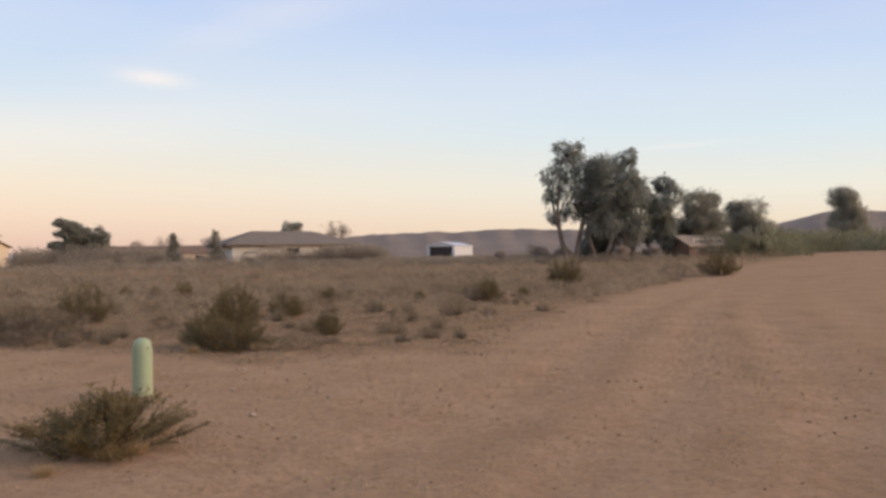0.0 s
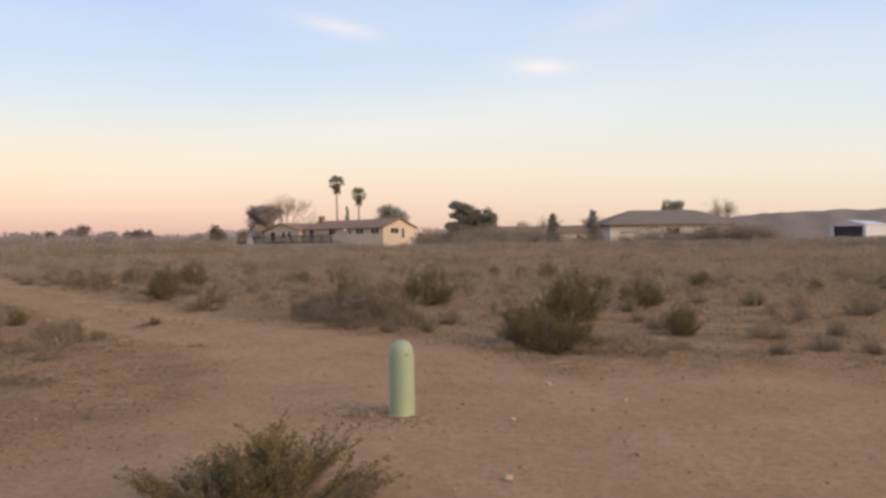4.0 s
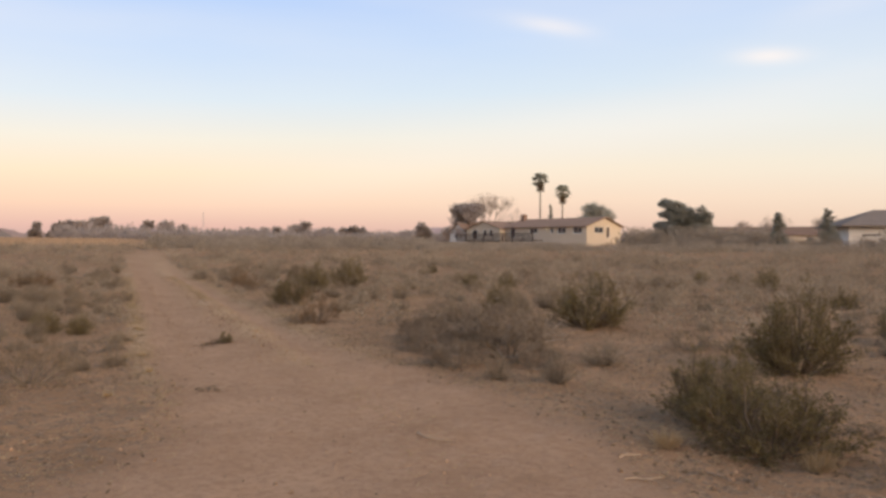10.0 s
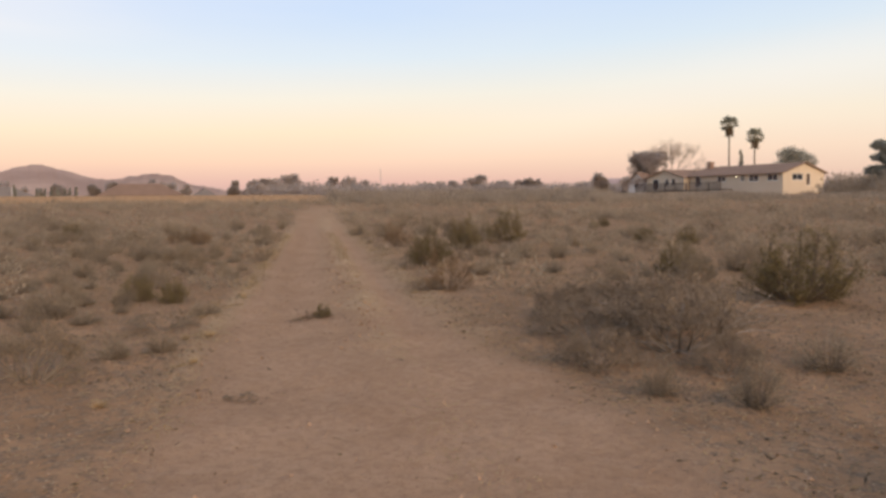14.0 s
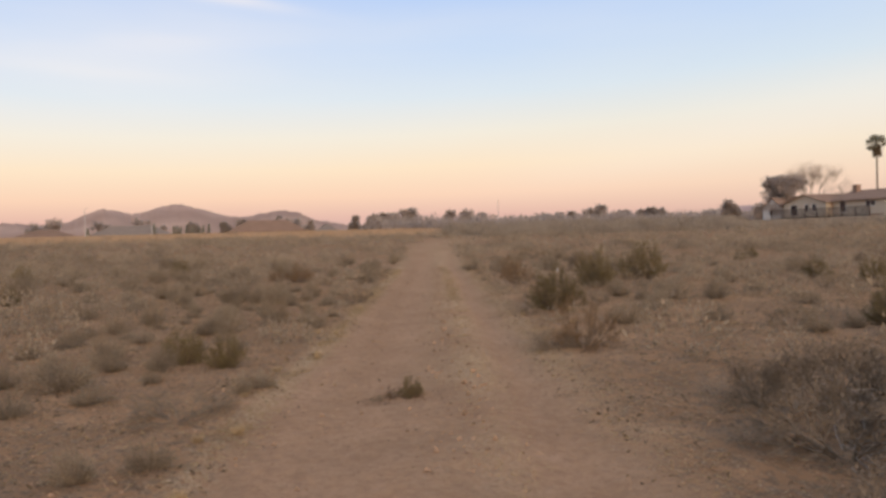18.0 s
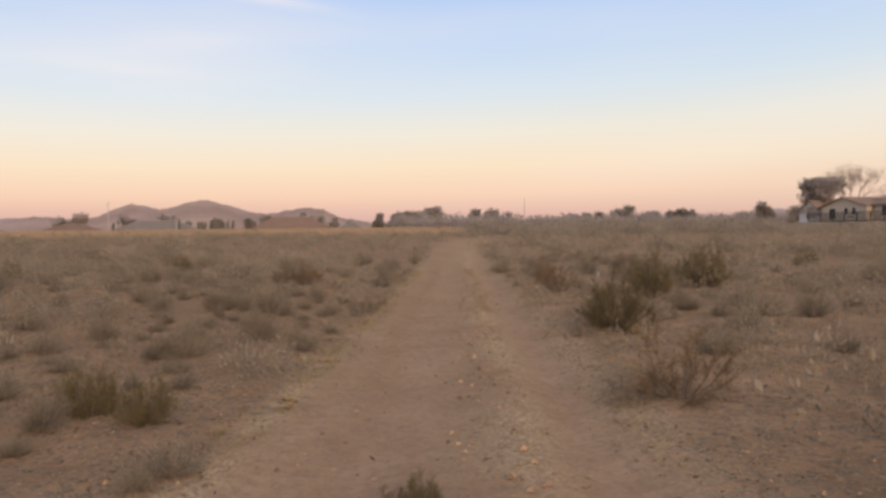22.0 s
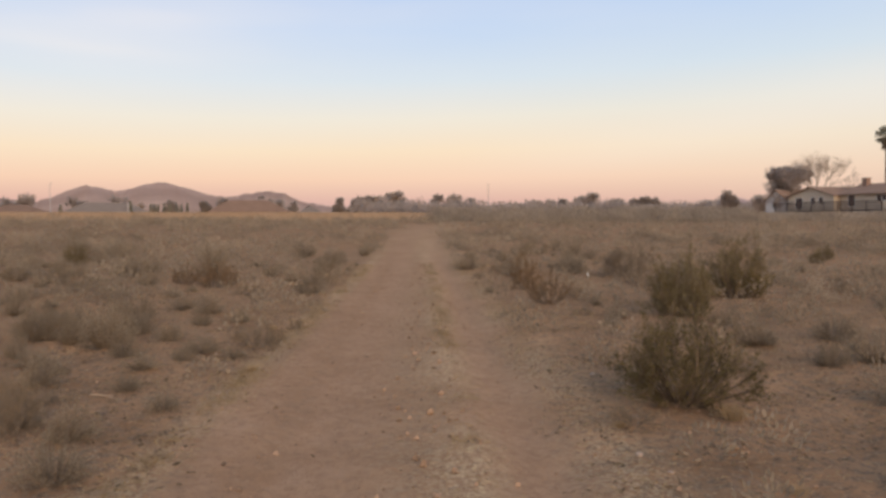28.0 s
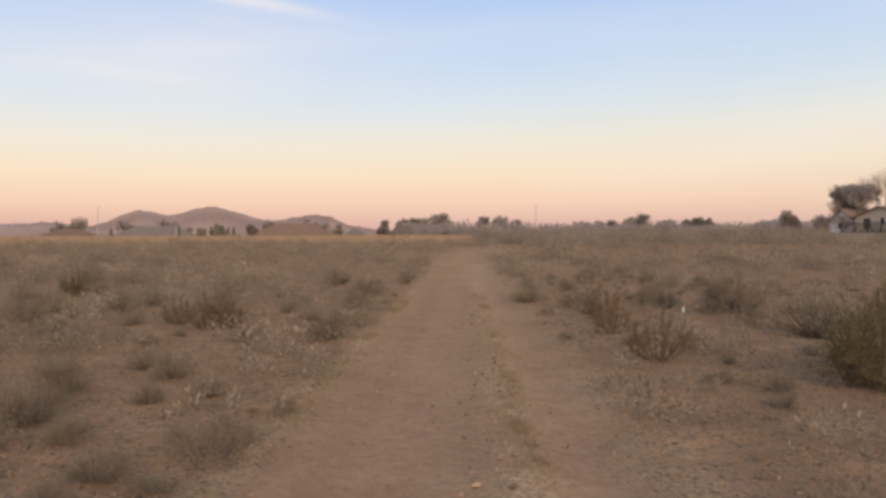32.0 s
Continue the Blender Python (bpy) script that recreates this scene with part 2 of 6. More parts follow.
def material(name, base, rough=0.9, metal=0.0, vary=0.18, grain=30.0, coarse=2.5, bump=0.3, bump_scale=60.0, island=0.0, spec=0.08, subsurf=0.0, second=None, object_var=0.0):
    """A worn natural surface: base colour broken up at two scales, with fine relief."""
    m = bpy.data.materials.new(name)
    m.use_nodes = True
    nt = m.node_tree
    p = nt.nodes["Principled BSDF"]
    p.inputs["Roughness"].default_value, p.inputs["Metallic"].default_value = rough, metal
    p.inputs["Specular IOR Level"].default_value = spec
    tc = nt.nodes.new("ShaderNodeTexCoord")
    a = nt.nodes.new("ShaderNodeTexNoise")
    a.inputs["Scale"].default_value, a.inputs["Detail"].default_value = grain, 5
    b = nt.nodes.new("ShaderNodeTexNoise")
    b.inputs["Scale"].default_value, b.inputs["Detail"].default_value = coarse, 3
    for n in (a, b):
        link(nt, tc.outputs["Object"], n.inputs["Vector"])
    f = math_node(nt, "ADD", math_node(nt, "MULTIPLY", a.outputs[0], 0.5), math_node(nt, "MULTIPLY", b.outputs[0], 0.5))
    f = math_node(nt, "SUBTRACT", f, 0.5)
    f = math_node(nt, "MULTIPLY", f, 4.0 * vary)
    if island:
        g = nt.nodes.new("ShaderNodeNewGeometry")
        f = math_node(nt, "ADD", f, math_node(nt, "MULTIPLY", math_node(nt, "SUBTRACT", g.outputs["Random Per Island"], 0.5), 2 * island))
    if object_var:
        o = nt.nodes.new("ShaderNodeObjectInfo")
        f = math_node(nt, "ADD", f, math_node(nt, "MULTIPLY", math_node(nt, "SUBTRACT", o.outputs["Random"], 0.5), 2 * object_var))
    f = math_node(nt, "ADD", f, 1.0)
    col = (*base, 1)
    if second:
        r = ramp_node(nt, [(0.4, (*base, 1)), (0.62, (*second, 1))])
        link(nt, b.outputs[0], r.inputs[0])
        col = r.outputs[0]
    hsv = nt.nodes.new("ShaderNodeHueSaturation")
    link(nt, f, hsv.inputs["Value"])
    if isinstance(col, tuple):
        hsv.inputs["Color"].default_value = col
    else:
        link(nt, col, hsv.inputs["Color"])
    link(nt, hsv.outputs[0], p.inputs["Base Color"])
    if bump:
        bn = nt.nodes.new("ShaderNodeTexNoise")
        bn.inputs["Scale"].default_value, bn.inputs["Detail"].default_value = bump_scale, 4
        link(nt, tc.outputs["Object"], bn.inputs["Vector"])
        bu = nt.nodes.new("ShaderNodeBump")
        bu.inputs["Strength"].default_value, bu.inputs["Distance"].default_value = bump, 0.02
        link(nt, bn.outputs[0], bu.inputs["Height"])
        link(nt, bu.outputs[0], p.inputs["Normal"])
    return m


def leaf_material(name, base, second, vary=0.35, through_light=0.45, patch=0.0, patch_size=1.0):
    """Small leaves, each a little different, letting some light through."""
    m = bpy.data.materials.new(name)
    m.use_nodes = True
    nt = m.node_tree
    p = nt.nodes["Principled BSDF"]
    g = nt.nodes.new("ShaderNodeNewGeometry")
    o = nt.nodes.new("ShaderNodeObjectInfo")
    r = ramp_node(nt, [(0.0, (*base, 1)), (1.0, (*second, 1))], "LINEAR")
    link(nt, g.outputs["Random Per Island"], r.inputs[0])
    hsv = nt.nodes.new("ShaderNodeHueSaturation")
    link(nt, r.outputs[0], hsv.inputs["Color"])
    val = math_node(nt, "ADD", math_node(nt, "MULTIPLY", o.outputs["Random"], vary), 1 - vary / 2)
    if patch:
        # bushes that grow together differ from one another
        nz = nt.nodes.new("ShaderNodeTexNoise")
        nz.inputs["Scale"].default_value, nz.inputs["Detail"].default_value = 1.0 / patch_size, 2.0
        link(nt, g.outputs["Position"], nz.inputs["Vector"])
        val = math_node(nt, "ADD", val, math_node(nt, "MULTIPLY", math_node(nt, "SUBTRACT", nz.outputs[0], 0.5), 4 * patch))
    link(nt, val, hsv.inputs["Value"])
    link(nt, hsv.outputs[0], p.inputs["Base Color"])
    p.inputs["Roughness"].default_value, p.inputs["Specular IOR Level"].default_value = 0.75, 0.06
    tr = nt.nodes.new("ShaderNodeBsdfTranslucent")
    link(nt, hsv.outputs[0], tr.inputs[0])
    mx = nt.nodes.new("ShaderNodeMixShader")
    mx.inputs[0].default_value = through_light
    link(nt, p.outputs[0], mx.inputs[1])
    link(nt, tr.outputs[0], mx.inputs[2])
    link(nt, mx.outputs[0], nt.nodes["Material Output"].inputs[0])
    return m


M_CREO = leaf_material("creosote_leaf", (0.14, 0.107, 0.048), (0.255, 0.195, 0.094), 0.35)
M_SAGE = leaf_material("bursage_leaf", (0.23, 0.18, 0.12), (0.365, 0.288, 0.196), 0.4)
M_DRYLEAF = leaf_material("dry_leaf", (0.25, 0.175, 0.10), (0.40, 0.28, 0.16))
M_RUST = leaf_material("rusty_leaf", (0.18, 0.108, 0.056), (0.30, 0.19, 0.10))
M_STRAW = leaf_material("straw", (0.39, 0.28, 0.155), (0.53, 0.39, 0.225))
M_FIELD = leaf_material("field_straw", (0.345, 0.235, 0.145), (0.45, 0.312, 0.195))
# Distant crowns: these four leaf colours are raised pale to stand in for haze.
M_EUC = leaf_material("hazed_eucalyptus_leaf", (0.27, 0.277, 0.24), (0.37, 0.378, 0.33), through_light=0.6)
M_PINE = leaf_material("hazed_pine_needle", (0.32, 0.3, 0.24), (0.43, 0.405, 0.325), through_light=0.55)
M_OAK = leaf_material("hazed_broad_leaf", (0.38, 0.315, 0.265), (0.49, 0.41, 0.35), through_light=0.55)
M_PALM = leaf_material("hazed_palm_frond", (0.31, 0.29, 0.205), (0.43, 0.40, 0.29), through_light=0.55)
M_SKIRT = leaf_material("dead_frond", (0.22, 0.165, 0.11), (0.33, 0.25, 0.165), through_light=0.5)
M_TWIG = material("grey_twig", (0.20, 0.155, 0.11), vary=0.3, island=0.25, bump=0.2)
M_BARETWIG = material("winter_twig", (0.33, 0.265, 0.215), vary=0.25, island=0.2, bump=0.2)
M_STEM = material("brown_stem", (0.16, 0.12, 0.085), vary=0.3, island=0.2, bump=0.2)
M_DEADTWIG = material("dead_twig", (0.205, 0.158, 0.112), vary=0.3, island=0.35, bump=0.2)
M_PALEWOOD = material("bleached_wood", (0.36, 0.30, 0.24), vary=0.2, bump=0.2)
M_BARK = material("bark", (0.19, 0.15, 0.12), vary=0.3, grain=12, coarse=1.2, bump=0.6, bump_scale=14)
M_PALEBARK = material("pale_bark", (0.22, 0.18, 0.145), vary=0.3, grain=9, coarse=1.0, bump=0.5, bump_scale=12, second=(0.15, 0.115, 0.09))


# ---- the lie of the land ----
def field_mask(x, y):
    """1 over the mown dry field in the west."""
    d, az = np.hypot(x + 5, y - 8), np.degrees(np.arctan2(x + 5, y - 8))
    return np.clip((d - 88) / 14, 0, 1) * np.clip((262 - d) / 10, 0, 1) * np.clip((az + 106) / 4, 0, 1) * np.clip((-60 - az) / 4, 0, 1)


def base_height(x, y):
    d, az = np.hypot(x + 5, y - 8), np.degrees(np.arctan2(x + 5, y - 8))
    s = np.maximum(0, d - 30)
    k = np.clip(s / 25, 0, 1)
    west = np.clip((az + 112) / 6, 0, 1) * np.clip((-56 - az) / 6, 0, 1)
    crest = 0.9 * np.exp(-((d - 235) / 75) ** 2) - 1.5 * np.clip((d - 250) / 30, 0, 1) * np.exp(-np.maximum(0, d - 420) / 200)
    return 2.6 * (1 - np.exp(-s / 90)) * k * k * (3 - 2 * k) + west * crest


TRACK = np.array([(3.0, 3.5), (-2.5, 8.4), (-5.4, 10.9), (-9.5, 12.9), (-14.0, 15.3), (-19.8, 18.3), (-26.0, 21.6), (-33.0, 25.2), (-50.3, 34.2), (-66, 43.5)])
ROAD = np.array([(-14.0, -22.0), (-3.0, -6.0), (4.5, 6.0), (9.5, 18.0), (17.0, 32.0), (25.0, 44.0), (58.0, 89.0)])


def along(line, x, y):
    """How far a place lies from a line on the ground, and on which side."""
    best, side = np.full(np.shape(x), 1e9), np.zeros(np.shape(x))
    for a, b in zip(line[:-1], line[1:]):
        ab = b - a
        u = np.clip(((x - a[0]) * ab[0] + (y - a[1]) * ab[1]) / (ab @ ab), 0, 1)
        dx, dy = x - a[0] - u * ab[0], y - a[1] - u * ab[1]
        d = np.hypot(dx, dy)
        s = np.sign(ab[0] * dy - ab[1] * dx)
        side = np.where(d < best, s * d, side)
        best = np.minimum(d, best)
    return best, side


def waves(x, y, size, seed):
    """Cheap smooth relief between -1 and 1."""
    rs = np.random.RandomState(seed)
    z = 0
    for k in range(7):
        a, ph, f = rs.uniform(0, 2 * np.pi), rs.uniform(0, 2 * np.pi), rs.uniform(0.6, 1.7) / size * 2 * np.pi
        z = z + np.sin((x * np.cos(a) + y * np.sin(a)) * f + ph)
    return z / 5


def bareness(x, y):
    """1 on the driven earth of the track, the road and the turning place, 0 in the scrub."""
    wob = 0.35 * waves(x, y, 4.0, 3) + 0.2 * waves(x, y, 1.3, 4)
    d, side = along(TRACK, x, y)
    half = 1.25 + np.where(side < 0, 0.55, 2.0) * np.clip((x + 8.5) / 9, 0, 1)
    mid = 0.33 * np.clip((-x - 6) / 6, 0, 1)
    on_line = d < 6
    t = np.clip((half - np.abs(side - mid) + wob * 0.5) / 0.5 + 0.5, 0, 1) * on_line
    d2, side2 = along(ROAD, x, y)
    r = np.clip((5.2 - d2 + wob) / 1.0 + 0.5, 0, 1)
    c = np.clip((4.7 - np.hypot((x - 0.6) * 0.9, (y - 6.0) * 0.95) + wob) / 1.0 + 0.5, 0, 1)
    return np.maximum(np.maximum(t, r), c)


def height(x, y):
    x, y = np.asarray(x, float), np.asarray(y, float)
    b = bareness(x, y)
    near = np.exp(-np.hypot(x + 12, y - 12) / 60)
    d, side = along(TRACK, x, y)
    on = np.clip((-x - 6) / 6, 0, 1) * near
    ruts = -0.06 * np.exp(-((side - 0.80) / 0.40) ** 2) - 0.065 * np.exp(-((side + 0.64) / 0.24) ** 2) + 0.035 * np.exp(-((side + 0.22) / 0.2) ** 2)
    rough = 0.035 * waves(x, y, 2.2, 5) + 0.018 * waves(x, y, 0.75, 6)
    bed = 0.012 * waves(x, y, 1.6, 7) + 0.007 * waves(x, y, 0.5, 8)
    dr, sr = along(ROAD, x, y)
    lanes = sum(np.exp(-((sr - o) / 0.35) ** 2) for o in (-3.2, -1.5, 0.3, 1.9, 3.4)) * (dr < 5)
    bed = bed - 0.04 * lanes
    return base_height(x, y) - 0.006 * b * near + near * ((1 - b) * rough + b * bed) + on * ruts


def ground_z(x, y):
    return float(height(np.array([x]), np.array([y]))[0])


def spread(lo, hi, step, far, grow):
    """Grid lines: even between lo and hi, ever wider out to far."""
    mid = list(np.arange(lo, hi + step / 2, step))
    out, s = [], step
    while (out[-1] if out else hi) < far:
        s *= grow
        out.append((out[-1] if out else hi) + s)
    low, s = [], step
    while (low[-1] if low else lo) > -far:
        s *= grow
        low.append((low[-1] if low else lo) - s)
    return np.array(low[::-1] + mid + out)


def build_ground():
    gx, gy = spread(-34, 8, 0.14, 4200, 1.13), spread(-3, 32, 0.14, 4200, 1.13)
    X, Y = np.meshgrid(gx, gy)
    Z = height(X, Y)
    nx, ny = len(gx), len(gy)
    idx = np.arange(nx * ny).reshape(ny, nx)
    quads = np.stack([idx[:-1, :-1], idx[:-1, 1:], idx[1:, 1:], idx[1:, :-1]], -1).reshape(-1, 4)
    me = bpy.data.meshes.new("ground")
    me.vertices.add(nx * ny)
    me.vertices.foreach_set("co", np.stack([X, Y, Z], -1).astype(np.float32).ravel())
    me.loops.add(quads.size)
    me.loops.foreach_set("vertex_index", quads.astype(np.int32).ravel())
    me.polygons.add(len(quads))
    me.polygons.foreach_set("loop_start", np.arange(0, quads.size, 4, dtype=np.int32))
    me.update(calc_edges=True)
    me.shade_smooth()
    soil = me.attributes.new("soil", "FLOAT_COLOR", "POINT")
    d, side = along(TRACK, X, Y)
    bare = bareness(X, Y)
    patchy = np.clip(0.75 + 0.6 * waves(X, Y, 2.5, 31) + 0.4 * waves(X, Y, 0.8, 32), 0, 1)
    straw = np.clip(1.3 * np.exp(-((side + 0.22) / 0.15) ** 2) + 1.7 * np.exp(-((side - 1.66) / 0.10) ** 2) + 0.6 * np.exp(-((side + 1.1) / 0.3) ** 2) + 0.35 * np.exp(-((side - 0.1) / 0.3) ** 2), 0, 1) * patchy * np.clip((-X - 7) / 5, 0, 1)
    gravel = np.maximum(np.exp(-((side - 0.08) / 0.30) ** 2), 0.8 * np.exp(-((side - 1.05) / 0.16) ** 2)) * np.clip((-X - 7) / 5, 0, 1)
    bare = bare * (1 - 0.55 * gravel)
    dr, sr = along(ROAD, X, Y)
    bare = bare * (1 - 0.8 * sum(np.exp(-((sr - o) / 0.22) ** 2) for o in (-2.3, -0.6, 1.1, 2.7)) * (dr < 5) * np.clip(0.5 + waves(X, Y, 3.0, 33), 0, 1))
    field = field_mask(X, Y)
    soil.data.foreach_set("color", np.stack([bare, straw, field, np.ones_like(bare)], -1).astype(np.float32).ravel())
    m = bpy.data.materials.new("desert_soil")
    m.use_nodes = True
    nt = m.node_tree
    p = nt.nodes["Principled BSDF"]
    p.inputs["Roughness"].default_value, p.inputs["Specular IOR Level"].default_value = 1.0, 0.0
    at = nt.nodes.new("ShaderNodeAttribute")
    at.attribute_name = "soil"
    sep = nt.nodes.new("ShaderNodeSeparateColor")
    link(nt, at.outputs["Color"], sep.inputs[0])
    geo = nt.nodes.new("ShaderNodeNewGeometry")

    def nse(scale, detail=5, rough=0.55):
        n = nt.nodes.new("ShaderNodeTexNoise")
        n.inputs["Scale"].default_value, n.inputs["Detail"].default_value, n.inputs["Roughness"].default_value = scale, detail, rough
        link(nt, geo.outputs["Position"], n.inputs["Vector"])
        return n.outputs[0]

    def ramp(src, stops):
        r = ramp_node(nt, stops)
        link(nt, src, r.inputs[0])
        return r.outputs[0]
    sand = ramp(nse(0.9), [(0.3, (0.357, 0.217, 0.125, 1)), (0.7, (0.453, 0.285, 0.170, 1))])
    sand = mix_col(nt, ramp(nse(4.0, 6, 0.7), [(0.4, (0, 0, 0, 1)), (0.7, (0.55, 0.55, 0.55, 1))]), sand, (0.498, 0.329, 0.207, 1))
    sand = mix_col(nt, ramp(nse(13, 6, 0.75), [(0.45, (0, 0, 0, 1)), (0.68, (0.7, 0.7, 0.7, 1))]), sand, (0.272, 0.165, 0.101, 1))
    sand = mix_col(nt, ramp(nse(60, 3, 0.6), [(0.60, (0, 0, 0, 1)), (0.70, (0.8, 0.8, 0.8, 1))]), sand, (0.187, 0.113, 0.073, 1))
    crust = ramp(nse(1.4, 6), [(0.3, (0.264, 0.155, 0.084, 1)), (0.55, (0.365, 0.220, 0.122, 1)), (0.75, (0.447, 0.277, 0.155, 1))])
    litter = ramp(nse(9, 6, 0.8), [(0.46, (0, 0, 0, 1)), (0.58, (0.85, 0.85, 0.85, 1))])
    crust = mix_col(nt, litter, crust, ramp(nse(34, 4), [(0.35, (0.128, 0.092, 0.064, 1)), (0.58, (0.256, 0.183, 0.121, 1)), (0.70, (0.541, 0.408, 0.263, 1))]))
    col = mix_col(nt, sep.outputs[0], crust, sand)
    chips = math_node(nt, "MULTIPLY", ramp(nse(30, 5, 0.75), [(0.46, (0, 0, 0, 1)), (0.58, (1, 1, 1, 1))]), sep.outputs[1])
    col = mix_col(nt, math_node(nt, "MULTIPLY", chips, 0.9), col, (0.631, 0.476, 0.280, 1))
    col = mix_col(nt, sep.outputs[2], col, ramp(nse(0.35, 5), [(0.3, (0.36, 0.248, 0.15, 1)), (0.7, (0.43, 0.30, 0.185, 1))]))
    link(nt, col, p.inputs["Base Color"])
    bu = nt.nodes.new("ShaderNodeBump")
    bu.inputs["Strength"].default_value, bu.inputs["Distance"].default_value = 0.8, 0.04
    link(nt, math_node(nt, "ADD", nse(22, 6, 0.7), math_node(nt, "MULTIPLY", nse(5, 4), 1.5)), bu.inputs["Height"])
    link(nt, bu.outputs[0], p.inputs["Normal"])
    me.materials.append(m)
    return tagged(new("ground", me), "sandy desert ground with a worn two-rut dirt track", "ground", kind="structure")


build_ground()


# ---- hills on the horizon ----
def hill_range(profile, radius, depth, mat, label, seed, jag=0.8):
    """Hills that stand round the plain: (bearing, height over eye level in thousandths of the distance)."""
    rs = np.random.RandomState(seed)
    b = np.array([q[0] for q in profile])
    hgt = np.array([q[1] for q in profile])
    az = np.linspace(b[0], b[-1], 260)
    top = np.interp(az, b, hgt)
    kern = np.hanning(9)
    top = np.convolve(np.pad(top, 4, mode="edge"), kern / kern.sum(), "valid")
    k5 = np.hanning(5)
    top += jag * np.convolve(rs.normal(size=az.size + 4), k5 / k5.sum(), "valid")
    rows = []
    levels = np.linspace(0, 1, 16)
    for v in levels:
        rr = radius - depth * (1 - v)
        prof = v ** 0.85 * (1 + 0.04 * np.sin(az * 2.3 + 3 * v) * (v > 0.05) * (v < 0.95))
        z = 1.5 + top * 0.001 * radius * prof - (1 - v) * 4
        rows.append(np.stack([-5 + rr * np.sin(np.radians(az)), 8 + rr * np.cos(np.radians(az)), z], -1))
    rr = radius + depth
    rows.append(np.stack([-5 + rr * np.sin(np.radians(az)), 8 + rr * np.cos(np.radians(az)), np.zeros(az.size)], -1))
    V = np.concatenate(rows)
    n = az.size
    buf = Buf()
    buf.v = [tuple(p) for p in V]
    buf.f = [(r * n + k, r * n + k + 1, (r + 1) * n + k + 1, (r + 1) * n + k) for r in range(len(rows) - 1) for k in range(n - 1)]
    ob = part("hill_range", buf, mat, smooth=True)
    return tagged(ob, label, "hills", kind="structure")


M_HILL = material("hillside", (0.35, 0.23, 0.17), vary=0.14, grain=0.03, coarse=0.006, bump=0.3, bump_scale=0.03, second=(0.40, 0.27, 0.20))
M_RIDGE = material("ridge_slope", (0.245, 0.186, 0.146), vary=0.22, grain=0.01, coarse=0.003, bump=0.3, bump_scale=0.01)
# Paler and mauve: distance haze is mixed into this base colour.
M_FARHILL = material("hazed_far_hillside", (0.42, 0.295, 0.255), vary=0.15, grain=0.01, coarse=0.003, bump=0.6, bump_scale=0.01)
hill_range([(-94.5, 18), (-91, 26), (-89, 22), (-88.4, 21), (-87.4, 26), (-86.2, 36), (-85.4, 41), (-84.6, 39), (-83.6, 33.5), (-82.6, 37), (-81.6, 43), (-80.6, 46), (-79.6, 42), (-78.4, 36), (-77.3, 30), (-76.2, 28), (-74.9, 32), (-73.6, 36),
            (-72.2, 33), (-71, 22), (-69.9, 20), (-67.8, 11), (-66, 2)], 2100, 500, M_HILL, "bare brown rocky desert hills far off", 3, 0.7)
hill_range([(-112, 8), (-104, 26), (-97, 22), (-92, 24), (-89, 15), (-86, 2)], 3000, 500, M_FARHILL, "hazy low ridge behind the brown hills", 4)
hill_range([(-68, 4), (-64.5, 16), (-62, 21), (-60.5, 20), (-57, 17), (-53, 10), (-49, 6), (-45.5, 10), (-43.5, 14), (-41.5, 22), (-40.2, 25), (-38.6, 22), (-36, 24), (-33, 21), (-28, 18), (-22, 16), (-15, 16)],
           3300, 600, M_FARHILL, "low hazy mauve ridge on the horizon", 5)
hill_range([(-17, 14), (-11, 22), (-6, 30), (-2, 35), (2, 38), (5, 37), (8, 40), (11, 38), (14, 37), (18, 34), (22, 28), (25, 30), (27.6, 36), (29.5, 45), (31.2, 50), (34, 46), (38, 40), (46, 38), (58, 20)],
           2700, 600, M_RIDGE, "long blue-grey mountain ridge on the horizon", 6)


